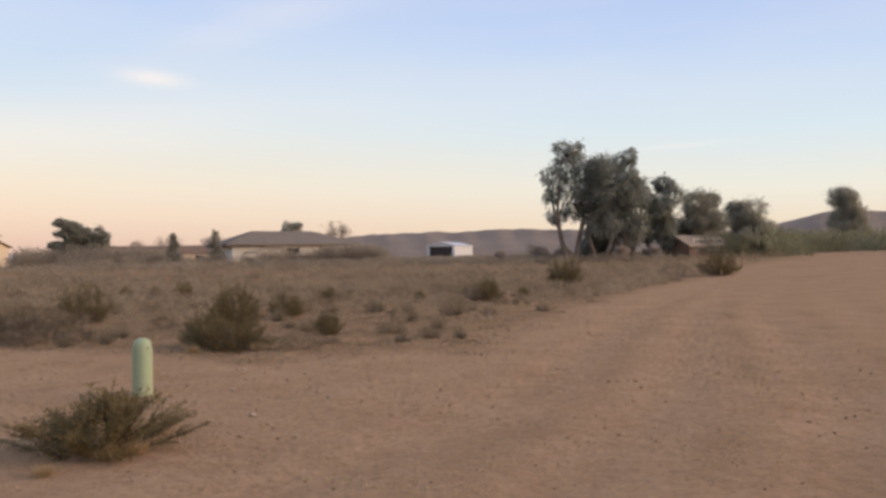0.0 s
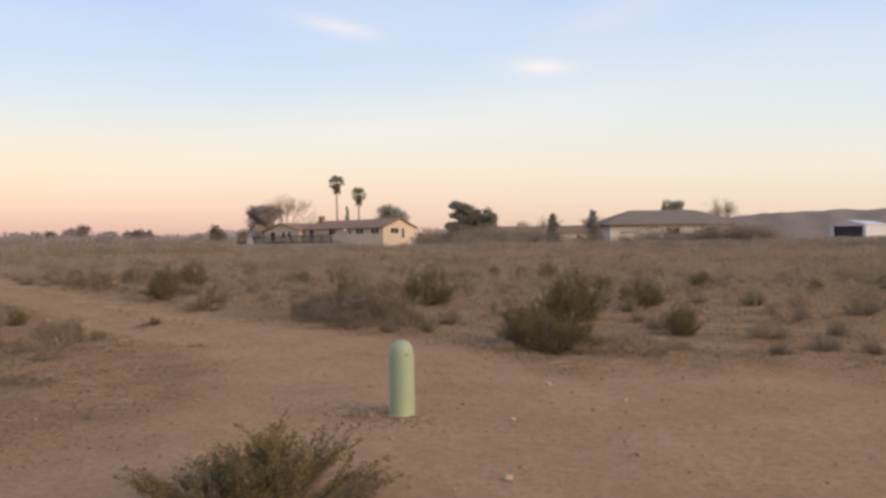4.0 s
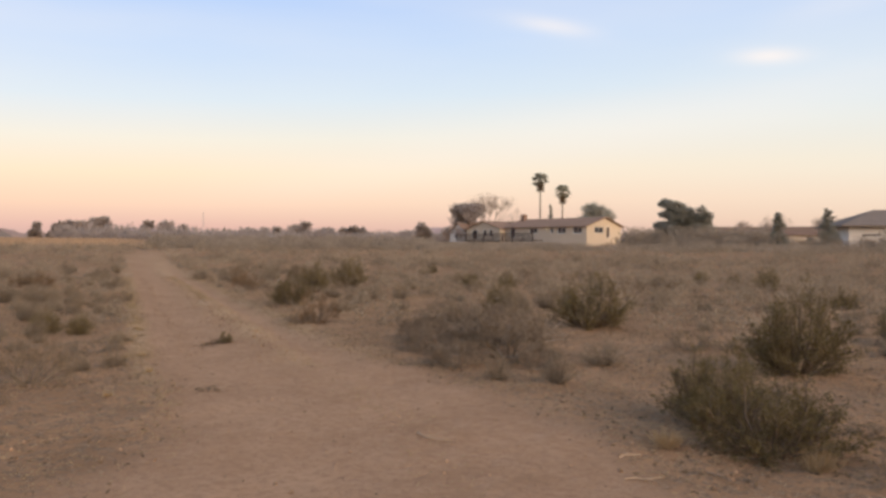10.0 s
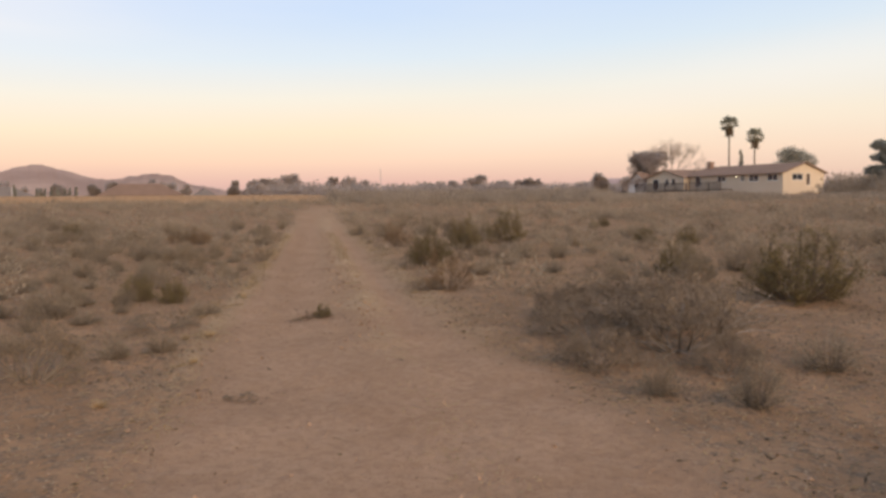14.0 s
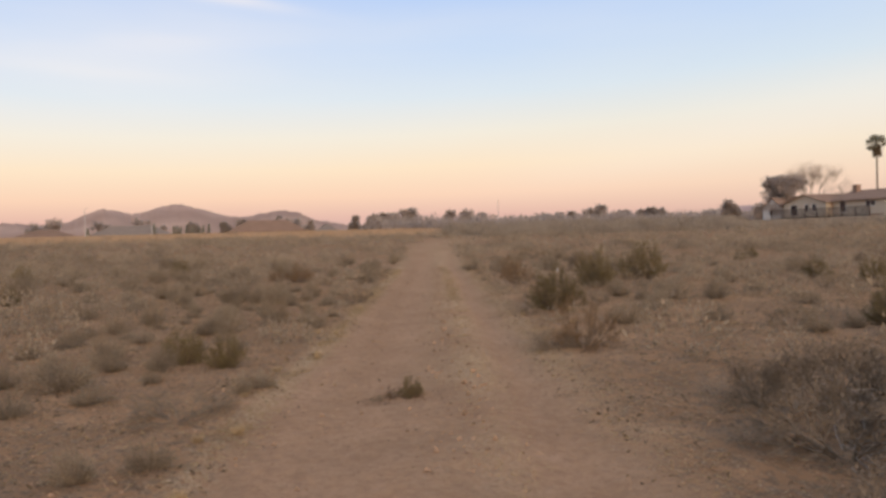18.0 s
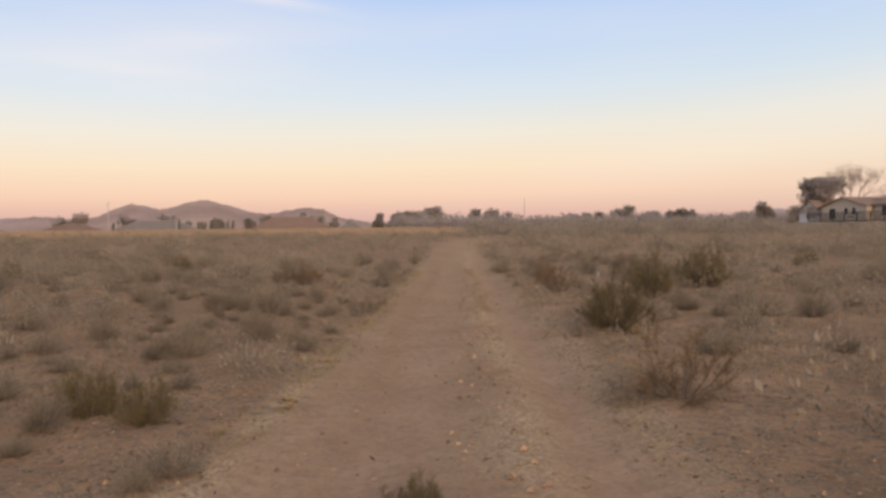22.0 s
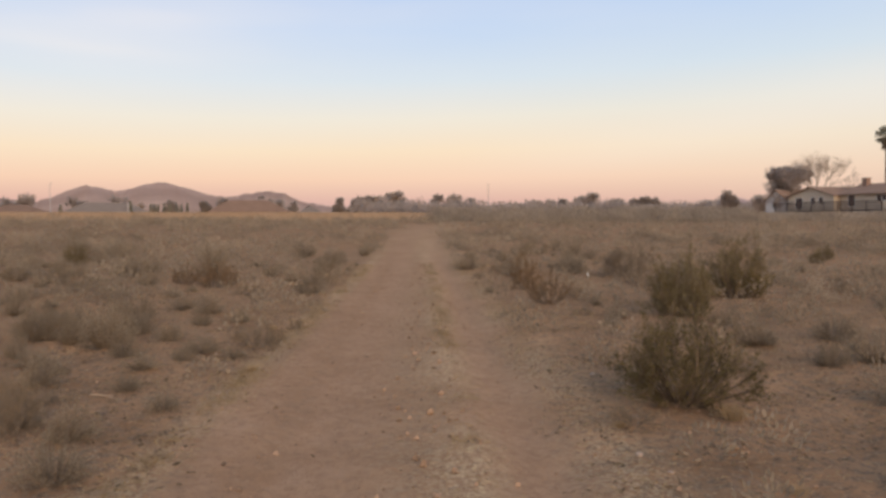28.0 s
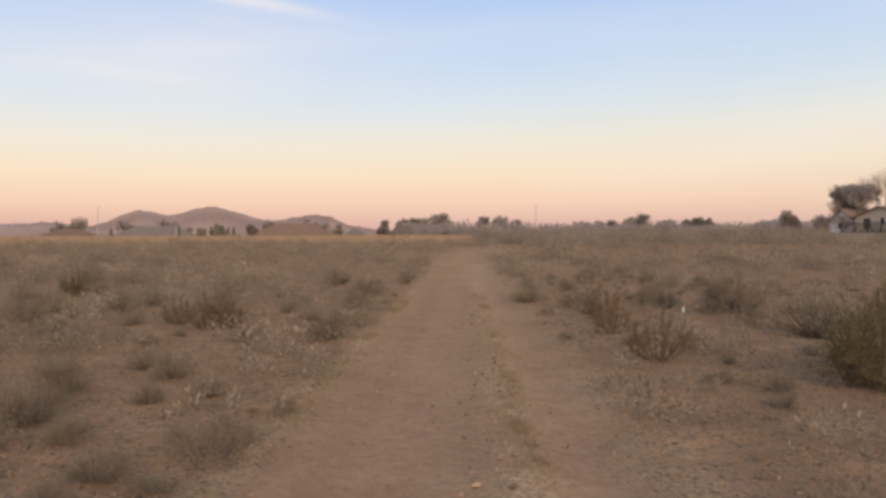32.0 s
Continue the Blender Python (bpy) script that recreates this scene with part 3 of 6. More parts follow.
# ---- desert plants ----
def creosote_meshes(seed, mains=34, subs=11, per=46, low=False, sparse=False):
    """A many-stemmed evergreen bush, an uneven dome of feathery sprays: one metre wide and 0.64 high at scale 1.
    low: sprays that lie far out, rising to one side. sparse: few open sprays that stand apart."""
    rs = np.random.RandomState(seed)
    rng = random.Random(seed)
    wood_buf = Buf()
    pos, direc = [], []
    shift = Vector((seed * 3.1, seed * 1.7, 0))
    for k in range(mains):
        a = 2.39996 * k + rng.gauss(0, 0.25)
        if low:
            e = math.radians(rng.uniform(45, 80) if k % 4 == 0 else rng.uniform(4, 38))
        else:
            e = math.asin(0.10 + 0.88 * ((k + rng.random()) / mains))
        ray = Vector((math.cos(a) * math.cos(e), math.sin(a) * math.cos(e), math.sin(e)))
        reach = rng.uniform(0.72, 1.0) * (0.88 + 0.42 * noise.noise(ray * 1.5 + shift))
        reach *= (0.72 if e > 0.75 else 1.0) if low else 1.0
        high = 0.62 * (1 + 0.22 * math.cos(a)) if low else 0.60
        tip = Vector((ray.x * 0.46 * reach, ray.y * 0.46 * reach, ray.z * high * reach))
        root = Vector((math.cos(a) * 0.05, math.sin(a) * 0.05, -0.03))
        sag = Vector((math.cos(a) * 0.05, math.sin(a) * 0.05, 0.02))
        mid = root.lerp(tip, 0.5) + (Vector((0, 0, -0.03)) if low and e < 0.7 else sag)
        wood_buf.tube([root, mid, tip], [0.010, 0.006, 0.002], 4, False)
        ax = (tip - mid).normalized()
        lush = rng.choice((0.5, 0.8, 1.0, 1.2, 1.4))
        for j in range(subs):
            u = (0.34 if low or sparse else 0.22) + 0.76 * ((j + rng.random()) / subs) ** 0.8
            u = min(u, 1.0)
            p = root.lerp(mid, u * 2) if u < 0.5 else mid.lerp(tip, u * 2 - 1)
            way = (ax * (2.3 if low else 0.7) + Vector((rng.uniform(-1, 1), rng.uniform(-1, 1), rng.uniform(-0.5, 0.75))) * 0.9).normalized()
            if low:
                way.z = max(way.z, 0.12)
            length = rng.uniform(0.12, 0.25) if low else rng.uniform(0.07, 0.17)
            q = p + way * length
            bend = p.lerp(q, 0.5) + Vector([rng.gauss(0, 0.01) for _ in range(3)])
            wood_buf.tube([p, bend, q], [0.0032, 0.002, 0.001], 3, False)
            for s in range(int(lush * per * (length / 0.14))):
                w = rng.uniform(0.0, 1.05)
                thick = (0.017 if low else 0.012 if sparse else 0.019) * (1.15 - w) + 0.004
                pos.append(p.lerp(q, w) + Vector([rng.gauss(0, thick) for _ in range(3)]))
                direc.append(way + Vector([rng.uniform(-0.8, 0.8) for _ in range(3)]))
    pos, direc = np.array(pos), np.array(direc)
    pos[:, 2] = np.maximum(pos[:, 2], 0.0)
    L = rs.uniform(0.010, 0.022, len(pos))
    quads = blades(rs, pos, direc, L, L * 0.45)
    fit_w = 0.5 / np.percentile(np.hypot(pos[:, 0], pos[:, 1]), 96)
    fit_h = 0.64 / np.percentile(pos[:, 2], 98.5)
    wood_buf.v = [(x * fit_w, y * fit_w, z * fit_h) for x, y, z in wood_buf.v]
    return wood_buf.mesh("stemwork"), quads_mesh("foliage", quads * np.array((fit_w, fit_w, fit_h)))


def sage_meshes(seed, twigs=120, leaves=2600, flat=1.0):
    """A low, rounded grey bush of fine twigs, one metre wide and about 0.5 high at scale 1."""
    rs = np.random.RandomState(seed)
    rng = random.Random(seed)
    wood_buf = Buf()
    pos, direc = [], []
    bumps = [(rng.uniform(0, 2 * math.pi), rng.uniform(0.7, 1.1)) for _ in range(5)]
    for k in range(twigs):
        a, e = rng.uniform(0, 2 * math.pi), math.asin(rng.uniform(0.05, 1.0))
        r = 0.5 * rng.uniform(0.7, 1.05) * max(g * (0.62 + 0.38 * math.cos(a - b)) for b, g in bumps)
        tip = Vector((math.cos(a) * math.cos(e) * r, math.sin(a) * math.cos(e) * r, (0.05 + math.sin(e) * r) * flat))
        root = Vector((math.cos(a) * 0.06, math.sin(a) * 0.06, -0.02))
        mid = root.lerp(tip, 0.55) + Vector((0, 0, rng.uniform(-0.03, 0.05)))
        wood_buf.tube([root, mid, tip], [0.006, 0.0035, 0.0012], 3, False)
        for s in range(max(1, leaves // twigs)):
            w = rng.uniform(0.45, 1.06)
            p = (mid.lerp(tip, w * 2 - 1) if w > 0.5 else root.lerp(mid, w * 2)) + Vector([rng.gauss(0, 0.022) for _ in range(3)])
            p.z = max(p.z, 0.0)
            pos.append(p)
            direc.append((tip - root).normalized() + Vector([rng.uniform(-0.9, 0.9) for _ in range(3)]))
    pos, direc = np.array(pos), np.array(direc)
    L = rs.uniform(0.014, 0.034, len(pos))
    return wood_buf.mesh("twigwork"), quads_mesh("foliage", blades(rs, pos, direc, L, L * 0.4))


def branching(buf, rng, p, d, length, radius, depth, tips, spread_=0.75, lift=0.1):
    """Forked dead wood."""
    q = p + d * length
    m = p.lerp(q, 0.5) + Vector([rng.uniform(-0.06, 0.06) * length for _ in range(3)])
    buf.tube([p, m, q], [radius, radius * 0.82, radius * 0.6], 4 if depth > 1 else 3, False)
    if depth == 0:
        tips.append((q, d))
        return
    for k in range(rng.choice((2, 3, 3))):
        nd = (d + Vector([rng.uniform(-spread_, spread_) for _ in range(3)]) + Vector((0, 0, lift))).normalized()
        branching(buf, rng, m.lerp(q, rng.uniform(0.3, 1)), nd, length * rng.uniform(0.55, 0.85), radius * 0.58, depth - 1, tips, spread_, lift)


def dead_meshes(seed, boles=9, depth=3, leaves=500):
    """A half-dead bush: grey forked wood, one metre wide and 0.55 high."""
    rng, rs = random.Random(seed), np.random.RandomState(seed)
    buf, tips = Buf(), []
    for k in range(boles):
        a = 2 * math.pi * k / boles + rng.uniform(-0.3, 0.3)
        d = Vector((math.cos(a), math.sin(a), rng.uniform(0.35, 1.2))).normalized()
        branching(buf, rng, Vector((math.cos(a) * 0.06, math.sin(a) * 0.06, -0.02)), d, rng.uniform(0.16, 0.24), 0.011, depth, tips)
    v = np.array(buf.v)
    v[:, 2] = np.maximum(v[:, 2], -0.02)
    buf.v = [tuple(p) for p in v]
    fine = [tips[rng.randrange(len(tips))] for _ in range(leaves * 2)]
    fp = np.array([p for p, d in fine]) + rs.normal(0, 0.02, (len(fine), 3))
    fp[:, 2] = np.maximum(fp[:, 2], 0)
    fq = blades(rs, fp, np.array([d for p, d in fine]) + rs.uniform(-0.9, 0.9, (len(fine), 3)), rs.uniform(0.04, 0.10, len(fine)), 0.004)
    for q in fq:
        buf.face(q)
    pick = [tips[rng.randrange(len(tips))] for _ in range(leaves)]
    pos = np.array([p for p, d in pick]) + rs.normal(0, 0.025, (leaves, 3))
    pos[:, 2] = np.maximum(pos[:, 2], 0)
    direc = np.array([d for p, d in pick]) + rs.uniform(-0.8, 0.8, (leaves, 3))
    L = rs.uniform(0.014, 0.032, leaves)
    return buf.mesh("branchwork"), quads_mesh("foliage", blades(rs, pos, direc, L, L * 0.4))


def bleached_branches(seed):
    """Long pale crooked limbs lying low in a dead bush."""
    rng = random.Random(seed)
    buf = Buf()
    for k in range(5):
        a, z = rng.uniform(0, 6.28), rng.uniform(0.04, 0.3)
        p, way = Vector((math.cos(a) * 0.08, math.sin(a) * 0.08, 0.02)), a
        pts = [p]
        for s in range(5):
            way += rng.uniform(-0.5, 0.5)
            pts.append(pts[-1] + Vector((math.cos(way) * 0.10, math.sin(way) * 0.10, z * 0.25 + rng.uniform(-0.03, 0.03))))
            if s > 1:
                w2 = way + rng.choice((-0.7, 0.7))
                buf.tube([pts[-1], pts[-1] + Vector((math.cos(w2) * 0.12, math.sin(w2) * 0.12, 0.02))], [0.003, 0.0015], 4, False)
        buf.tube(pts, [0.005, 0.0045, 0.004, 0.003, 0.002, 0.001], 5, False)
    return buf


def plant_kind(name, meshes, wood_mat, leaf_mat, wood_name, label, category, group):
    """One bush of a kind at the origin; returns it as the pattern for its copies."""
    ob = empty(name, pose(0, 0, -50), label, category, group)
    part(wood_name, meshes[0], wood_mat, ob)
    part("foliage", meshes[1], leaf_mat, ob)
    return ob


def place(pattern, x, y, w, h, unit_h, turn, label=""):
    s = w
    m = Matrix.Translation((x, y, ground_z(x, y) - 0.01)) @ Euler((0, 0, turn)).to_matrix().to_4x4() @ Matrix.Diagonal((s, s, h / unit_h, 1))
    ob = copy_thing(pattern, m)
    ob.matrix_basis = m
    if label:
        ob["label"] = label
    return ob


def drop_pattern(ob):
    for o in (*ob.children_recursive, ob):
        bpy.data.objects.remove(o)


creo = [plant_kind("creosote_bush", creosote_meshes(11 + k, 40 if k == 2 else 34, low=k == 2), M_STEM, M_CREO, "stemwork", "olive-green creosote bush on sandy ground", "bush", "creosote bushes") for k in range(5)]
sage = [plant_kind("bursage_bush", sage_meshes(31 + k), M_TWIG, M_SAGE, "twigwork", "low grey-tan bursage bush on dry ground", "bush", "bursage bushes") for k in range(4)]
rust = [plant_kind("rusty_bush", creosote_meshes(21 + k, 18, 9, 42, sparse=True), M_STEM, M_RUST, "stemwork", "open rust-brown bush with sparse small leaves", "bush", "rusty bushes") for k in range(2)]
dry = [plant_kind("dry_bush", dead_meshes(51 + k, boles=12, leaves=900), M_TWIG, M_DRYLEAF, "branchwork", "dry straw-brown twiggy bush", "bush", "dry bushes") for k in range(2)]
dead = [plant_kind("dead_bush", dead_meshes(61 + k, boles=17, depth=4, leaves=1700), M_DEADTWIG, M_DEADTWIG, "branchwork", "half-dead grey bush with bare forked branches", "bush", "dry bushes") for k in range(2)]

for k, ob in enumerate(dead):
    part("bleached_branch", bleached_branches(71 + k), M_PALEWOOD, ob, "bleached crooked dead branches")

# x, y, width, height
CREOSOTE = [(-2.38, 5.22, 1.36, 0.44), (-3.58, 15.95, 1.3, 0.92), (-2.72, 12.2, 1.2, 0.5), (-3.35, 12.75, 0.85, 0.6), (-1.35, 14.35, 0.58, 0.44), (3.1, 24.7, 0.95, 0.82),
    (8.8, 38.4, 2, 1.4), (19.3, 43.8, 2.4, 1.4), (-2.91, 19.85, 1.1, 0.62), (-7.9, 18.8, 1.5, 0.92), (-15.98, 18.52, 1.15, 0.7), (-11.36, 20.9, 0.9, 0.6), (-11.05, 13.27, 0.24, 0.18), (-13.98, 11.85, 0.5, 0.37), (-13.55, 12.2, 0.42, 0.34), (-21.3, 25.5, 1.3, 1.02), (-19.85, 22.6, 1.15, 0.88)]
RUST = [(-11.2, 13.16, 0.2, 0.103), (-28.2, 17.7, 0.95, 0.575), (-28.9, 18.1, 0.85, 0.506), (-29.3, 17.4, 0.7, 0.46), (-22.17, 21.95, 0.8, 0.575), (-26.4, 24.4, 0.85, 0.598), (-12.32, 16.2, 0.9, 0.575), (-24.6, 23.2, 0.6, 0.517)]
SAGE = [(-5.3, 13.45, 0.48, 0.38), (-5.58, 15.05, 0.68, 0.36), (-13.6, 11.5, 0.55, 0.34), (-16.7, 12.9, 0.75, 0.43), (-17.83, 14.03, 0.5, 0.36), (-18.8, 12.13, 0.62, 0.45),
    (-22.4, 13.3, 0.64, 0.42), (-23.4, 13.4, 0.85, 0.44), (-32.2, 16.6, 1.38, 0.56), (-30.9, 18.3, 1.35, 0.62), (-21.15, 14.95, 0.92, 0.52), (-16.2, 21.5, 1.15, 0.47), (-15.6, 22.1, 0.66, 0.55),
    (-16.3, 20.8, 0.5, 0.3), (-16.33, 24.06, 0.56, 0.36), (-13.14, 19.4, 0.64, 0.28), (-22.6, 26.8, 1.3, 0.62), (-20.8, 23.5, 0.95, 0.66), (-20.63, 31, 1.12, 0.5), (-13.9, 22.5, 0.76, 0.36),
    (-10.15, 26.95, 1.06, 0.5), (-27.3, 26.7, 1.08, 0.58), (-23.62, 16.6, 0.62, 0.4), (-18.49, 14, 0.32, 0.3), (-25, 14.08, 0.6, 0.4), (-32.06, 14.13, 0.98, 0.56), (-39.4, 26.1, 0.9, 0.62),
    (-20.83, 14.06, 0.38, 0.3), (-21.5, 22.4, 0.3, 0.2), (-21.6, 23.9, 0.38, 0.24), (-35, 30.4, 1.26, 0.8), (-25.3, 28.3, 0.9, 0.5), (-29.4, 16.6, 0.8, 0.38), (-34, 17.4, 0.96, 0.46),
    (-34.47, 15.2, 0.78, 0.45), (-23.2, 15.6, 0.64, 0.41), (-22.8, 16.9, 0.3, 0.15), (-34.5, 23, 0.72, 0.5), (-12.17, 12.24, 0.6, 0.2), (-11.9, 12, 0.32, 0.22)]
SAGE_LOW = [(-27.5, 24.9, 0.8, 0.5), (-28.3, 27.3, 1.15, 0.65), (-22.2, 14.25, 0.7, 0.42), (-21.5, 14.6, 0.6, 0.4), (-22.0, 15.4, 0.6, 0.36), (-19.3, 14.2, 0.6, 0.36), (-17.2, 14.3, 0.5, 0.3), (-16.4, 14.2, 0.55, 0.28), (-19.7, 15.5, 0.4, 0.2), (-16.7, 12.6, 0.6, 0.3),
    (-15.7, 12.7, 0.5, 0.24), (-18.4, 13.3, 0.55, 0.34), (-14.8, 12.6, 0.5, 0.22), (-20.2, 15.0, 0.5, 0.3), (-17.3, 22.4, 0.8, 0.4), (-20.2, 21.7, 0.45, 0.26), (-18.2, 20.7, 0.4, 0.2), (-19.7, 21.1, 0.4, 0.22), (-17.8, 15.0, 0.35, 0.18), (-21.0, 15.6, 0.45, 0.26)]
SAGE_FAR = [(-11.78, 30.85, 1.46, 0.73), (-11.97, 21.68, 0.87, 0.5), (-19.7, 30.2, 1.15, 0.6), (-22.1, 15.1, 0.9, 0.43), (-33.6, 22.3, 1.3, 0.72), (-28.7, 19.6, 0.6, 0.34),
    (-31.2, 14.9, 1, 0.5), (-33, 15.4, 1, 0.5), (-22, 14.3, 0.8, 0.42), (-42.1, 17.4, 1.5, 0.8), (-22.9, 25.6, 1.5, 0.8), (-24.6, 13.2, 0.8, 0.5), (-38.4, 25.6, 0.6, 0.5),
    (-43.5, 16.1, 1.6, 0.8), (-37.6, 19.8, 1.5, 0.75), (-7.9, 16.4, 0.8, 0.45), (-17.6, 21.4, 1, 0.42), (-26.9, 28, 1.5, 0.7)]
DRY = [(-9.39, 9.75, 0.95, 0.62), (-9.8, 9.3, 0.5, 0.3), (-12.4, 15.8, 0.6, 0.28), (-20.4, 16.45, 0.6, 0.36), (-17.6, 14.0, 0.35, 0.48), (-21.4, 17.25, 0.26, 0.22), (-20.5, 16.7, 0.3, 0.26), (-7.34, 7.7, 0.6, 0.15), (-7.83, 10.85, 0.3, 0.08),
       (-11.3, 11.35, 0.9, 0.22), (-11.17, 12.99, 0.13, 0.09), (-8.6, 9.0, 0.5, 0.2)]
DEAD = [(-25.9, 27.15, 1.4, 0.86), (-6.85, 13.62, 0.75, 0.4), (-6.85, 14.75, 1.5, 0.72), (-7.9, 14.7, 1.1, 0.5), (-8.6, 15.9, 1.4, 0.64), (-9.0, 15.35, 0.7, 0.5), (-7.6, 15.7, 1.3, 0.74), (-6.05, 14.3, 0.6, 0.36)]
rng = random.Random(7)
taken = []
for rows, kinds, unit_h in ((CREOSOTE, creo, 0.64), (RUST, rust, 0.64), (SAGE + SAGE_LOW + SAGE_FAR, sage, 0.5), (DRY, dry, 0.55), (DEAD, dead, 0.58)):
    for x, y, w, h in rows:
        pick = kinds[rng.randrange(len(kinds))]
        if pick is creo[2]:
            pick = creo[rng.choice((0, 1, 3, 4))]
        if kinds is creo and (x, y) == CREOSOTE[0][:2]:
            pick = creo[2]
        place(pick, x, y, w, h, unit_h, 0.0 if (x, y) == CREOSOTE[0][:2] else rng.uniform(0, 6.3))
        taken.append((x, y, w * 0.5))
taken_a = np.array(taken)


def free(x, y, r):
    return np.all(np.hypot(taken_a[:, 0] - x, taken_a[:, 1] - y) > taken_a[:, 2] + r * 0.8)


# loose scatter of small bushes either side of the track
count = 0
while count < 400:
    x, y = rng.uniform(-40, 8), rng.uniform(6, 38)
    if bareness(np.array([x]), np.array([y]))[0] > 0.04:
        continue
    w = min(1.3, max(0.22, rng.lognormvariate(-0.62, 0.42)))
    thick = 0.55 + 0.45 * float(waves(np.array([x]), np.array([y]), 9, 12)[0])
    if -12.2 < x < -8 and 13 < y < 17.5 or -21.5 < x < -18 and 18 < y < 21.4:
        continue
    if min(math.hypot(x + 13.2, y - 16.5), math.hypot(x + 4.3, y - 13.3), math.hypot(x + 8.5, y - 11)) < 1.2:
        continue
    if not free(x, y, w * 0.5) or rng.random() > thick + 0.35 or np.hypot(x + 5, y - 8) < 4:
        continue
    u = rng.random()
    if u < 0.14 and w > 0.45 and along(TRACK, np.array([x]), np.array([y]))[0][0] > 9.0:
        place(creo[rng.choice((0, 1, 3, 4))], x, y, w, w * rng.uniform(0.55, 0.8), 0.64, rng.uniform(0, 6.3))
    elif u < 0.34:
        place(dry[rng.randrange(2)], x, y, w, w * rng.uniform(0.4, 0.65), 0.55, rng.uniform(0, 6.3))
    else:
        place(sage[rng.randrange(4)], x, y, w, w * rng.uniform(0.4, 0.62), 0.5, rng.uniform(0, 6.3))
    taken_a = np.vstack([taken_a, (x, y, w * 0.5)])
    count += 1
# low cover close along the south side of the track
low_rng = random.Random(27)
made = 0
while made < 40:
    x, y = low_rng.uniform(-25, -11), low_rng.uniform(9, 17)
    d, side = along(TRACK, np.array([x]), np.array([y]))
    w = low_rng.uniform(0.3, 0.62)
    if not 2.3 < side[0] < 5.5 or not free(x, y, w * 0.4):
        continue
    place(sage[low_rng.randrange(4)], x, y, w, w * low_rng.uniform(0.35, 0.6), 0.5, low_rng.uniform(0, 6.3))
    taken_a = np.vstack([taken_a, (x, y, w * 0.5)])
    made += 1
for ob in creo + rust + sage + dry + dead:
    drop_pattern(ob)


def tuft_mesh(seed):
    """A tuft of dry bunch grass, 0.3 wide and high at scale 1."""
    rs = np.random.RandomState(seed)
    n = 260
    a, r = rs.uniform(0, 6.28, n), np.abs(rs.normal(0, 0.05, n))
    pos = np.stack([np.cos(a) * r, np.sin(a) * r, np.zeros(n)], -1)
    d = np.stack([np.cos(a) * rs.uniform(0.1, 1.1, n), np.sin(a) * rs.uniform(0.1, 1.1, n), np.ones(n)], -1) + rs.normal(0, 0.15, (n, 3))
    return quads_mesh("grass_tuft", blades(rs, pos, d, rs.uniform(0.10, 0.28, n), 0.006))


tufts = [tuft_mesh(81 + k) for k in range(3)]
for me in tufts:
    me.materials.append(M_STRAW)
rng = random.Random(17)
spots = [(-2.1, 5.0, 0.75), (-2.0, 5.04, 0.6), (-2.2, 4.92, 0.55), (-2.45, 4.5, 0.5), (-15.42, 18.42, 0.6), (-3.3, 11.7, 0.7), (-2.3, 11.8, 0.8)]
while len(spots) < 34:
    u = rng.uniform(0, 1)
    x, y = -8 - 24 * u + rng.gauss(0, 0.25), 12.1 + 13.2 * u * 0.96 + rng.choice((-2.0, -1.75, 1.5, 1.9)) + rng.gauss(0, 0.25)
    if bareness(np.array([x]), np.array([y]))[0] < 0.45 and not (-12.2 < x < -8 and y > 13 or -21.5 < x < -18 and y > 18):
        spots.append((x, y, rng.uniform(0.18, 0.42)))
for x, y, s in spots:
    ob = new("grass_tuft", tufts[rng.randrange(3)])
    ob.matrix_basis = Matrix.Translation((x, y, ground_z(x, y) - 0.005)) @ Euler((0, 0, rng.uniform(0, 6.3))).to_matrix().to_4x4() @ Matrix.Diagonal((s, s, s, 1))
    tagged(ob, "small tuft of straw-coloured dry bunch grass", "grass tuft", "grass tufts")


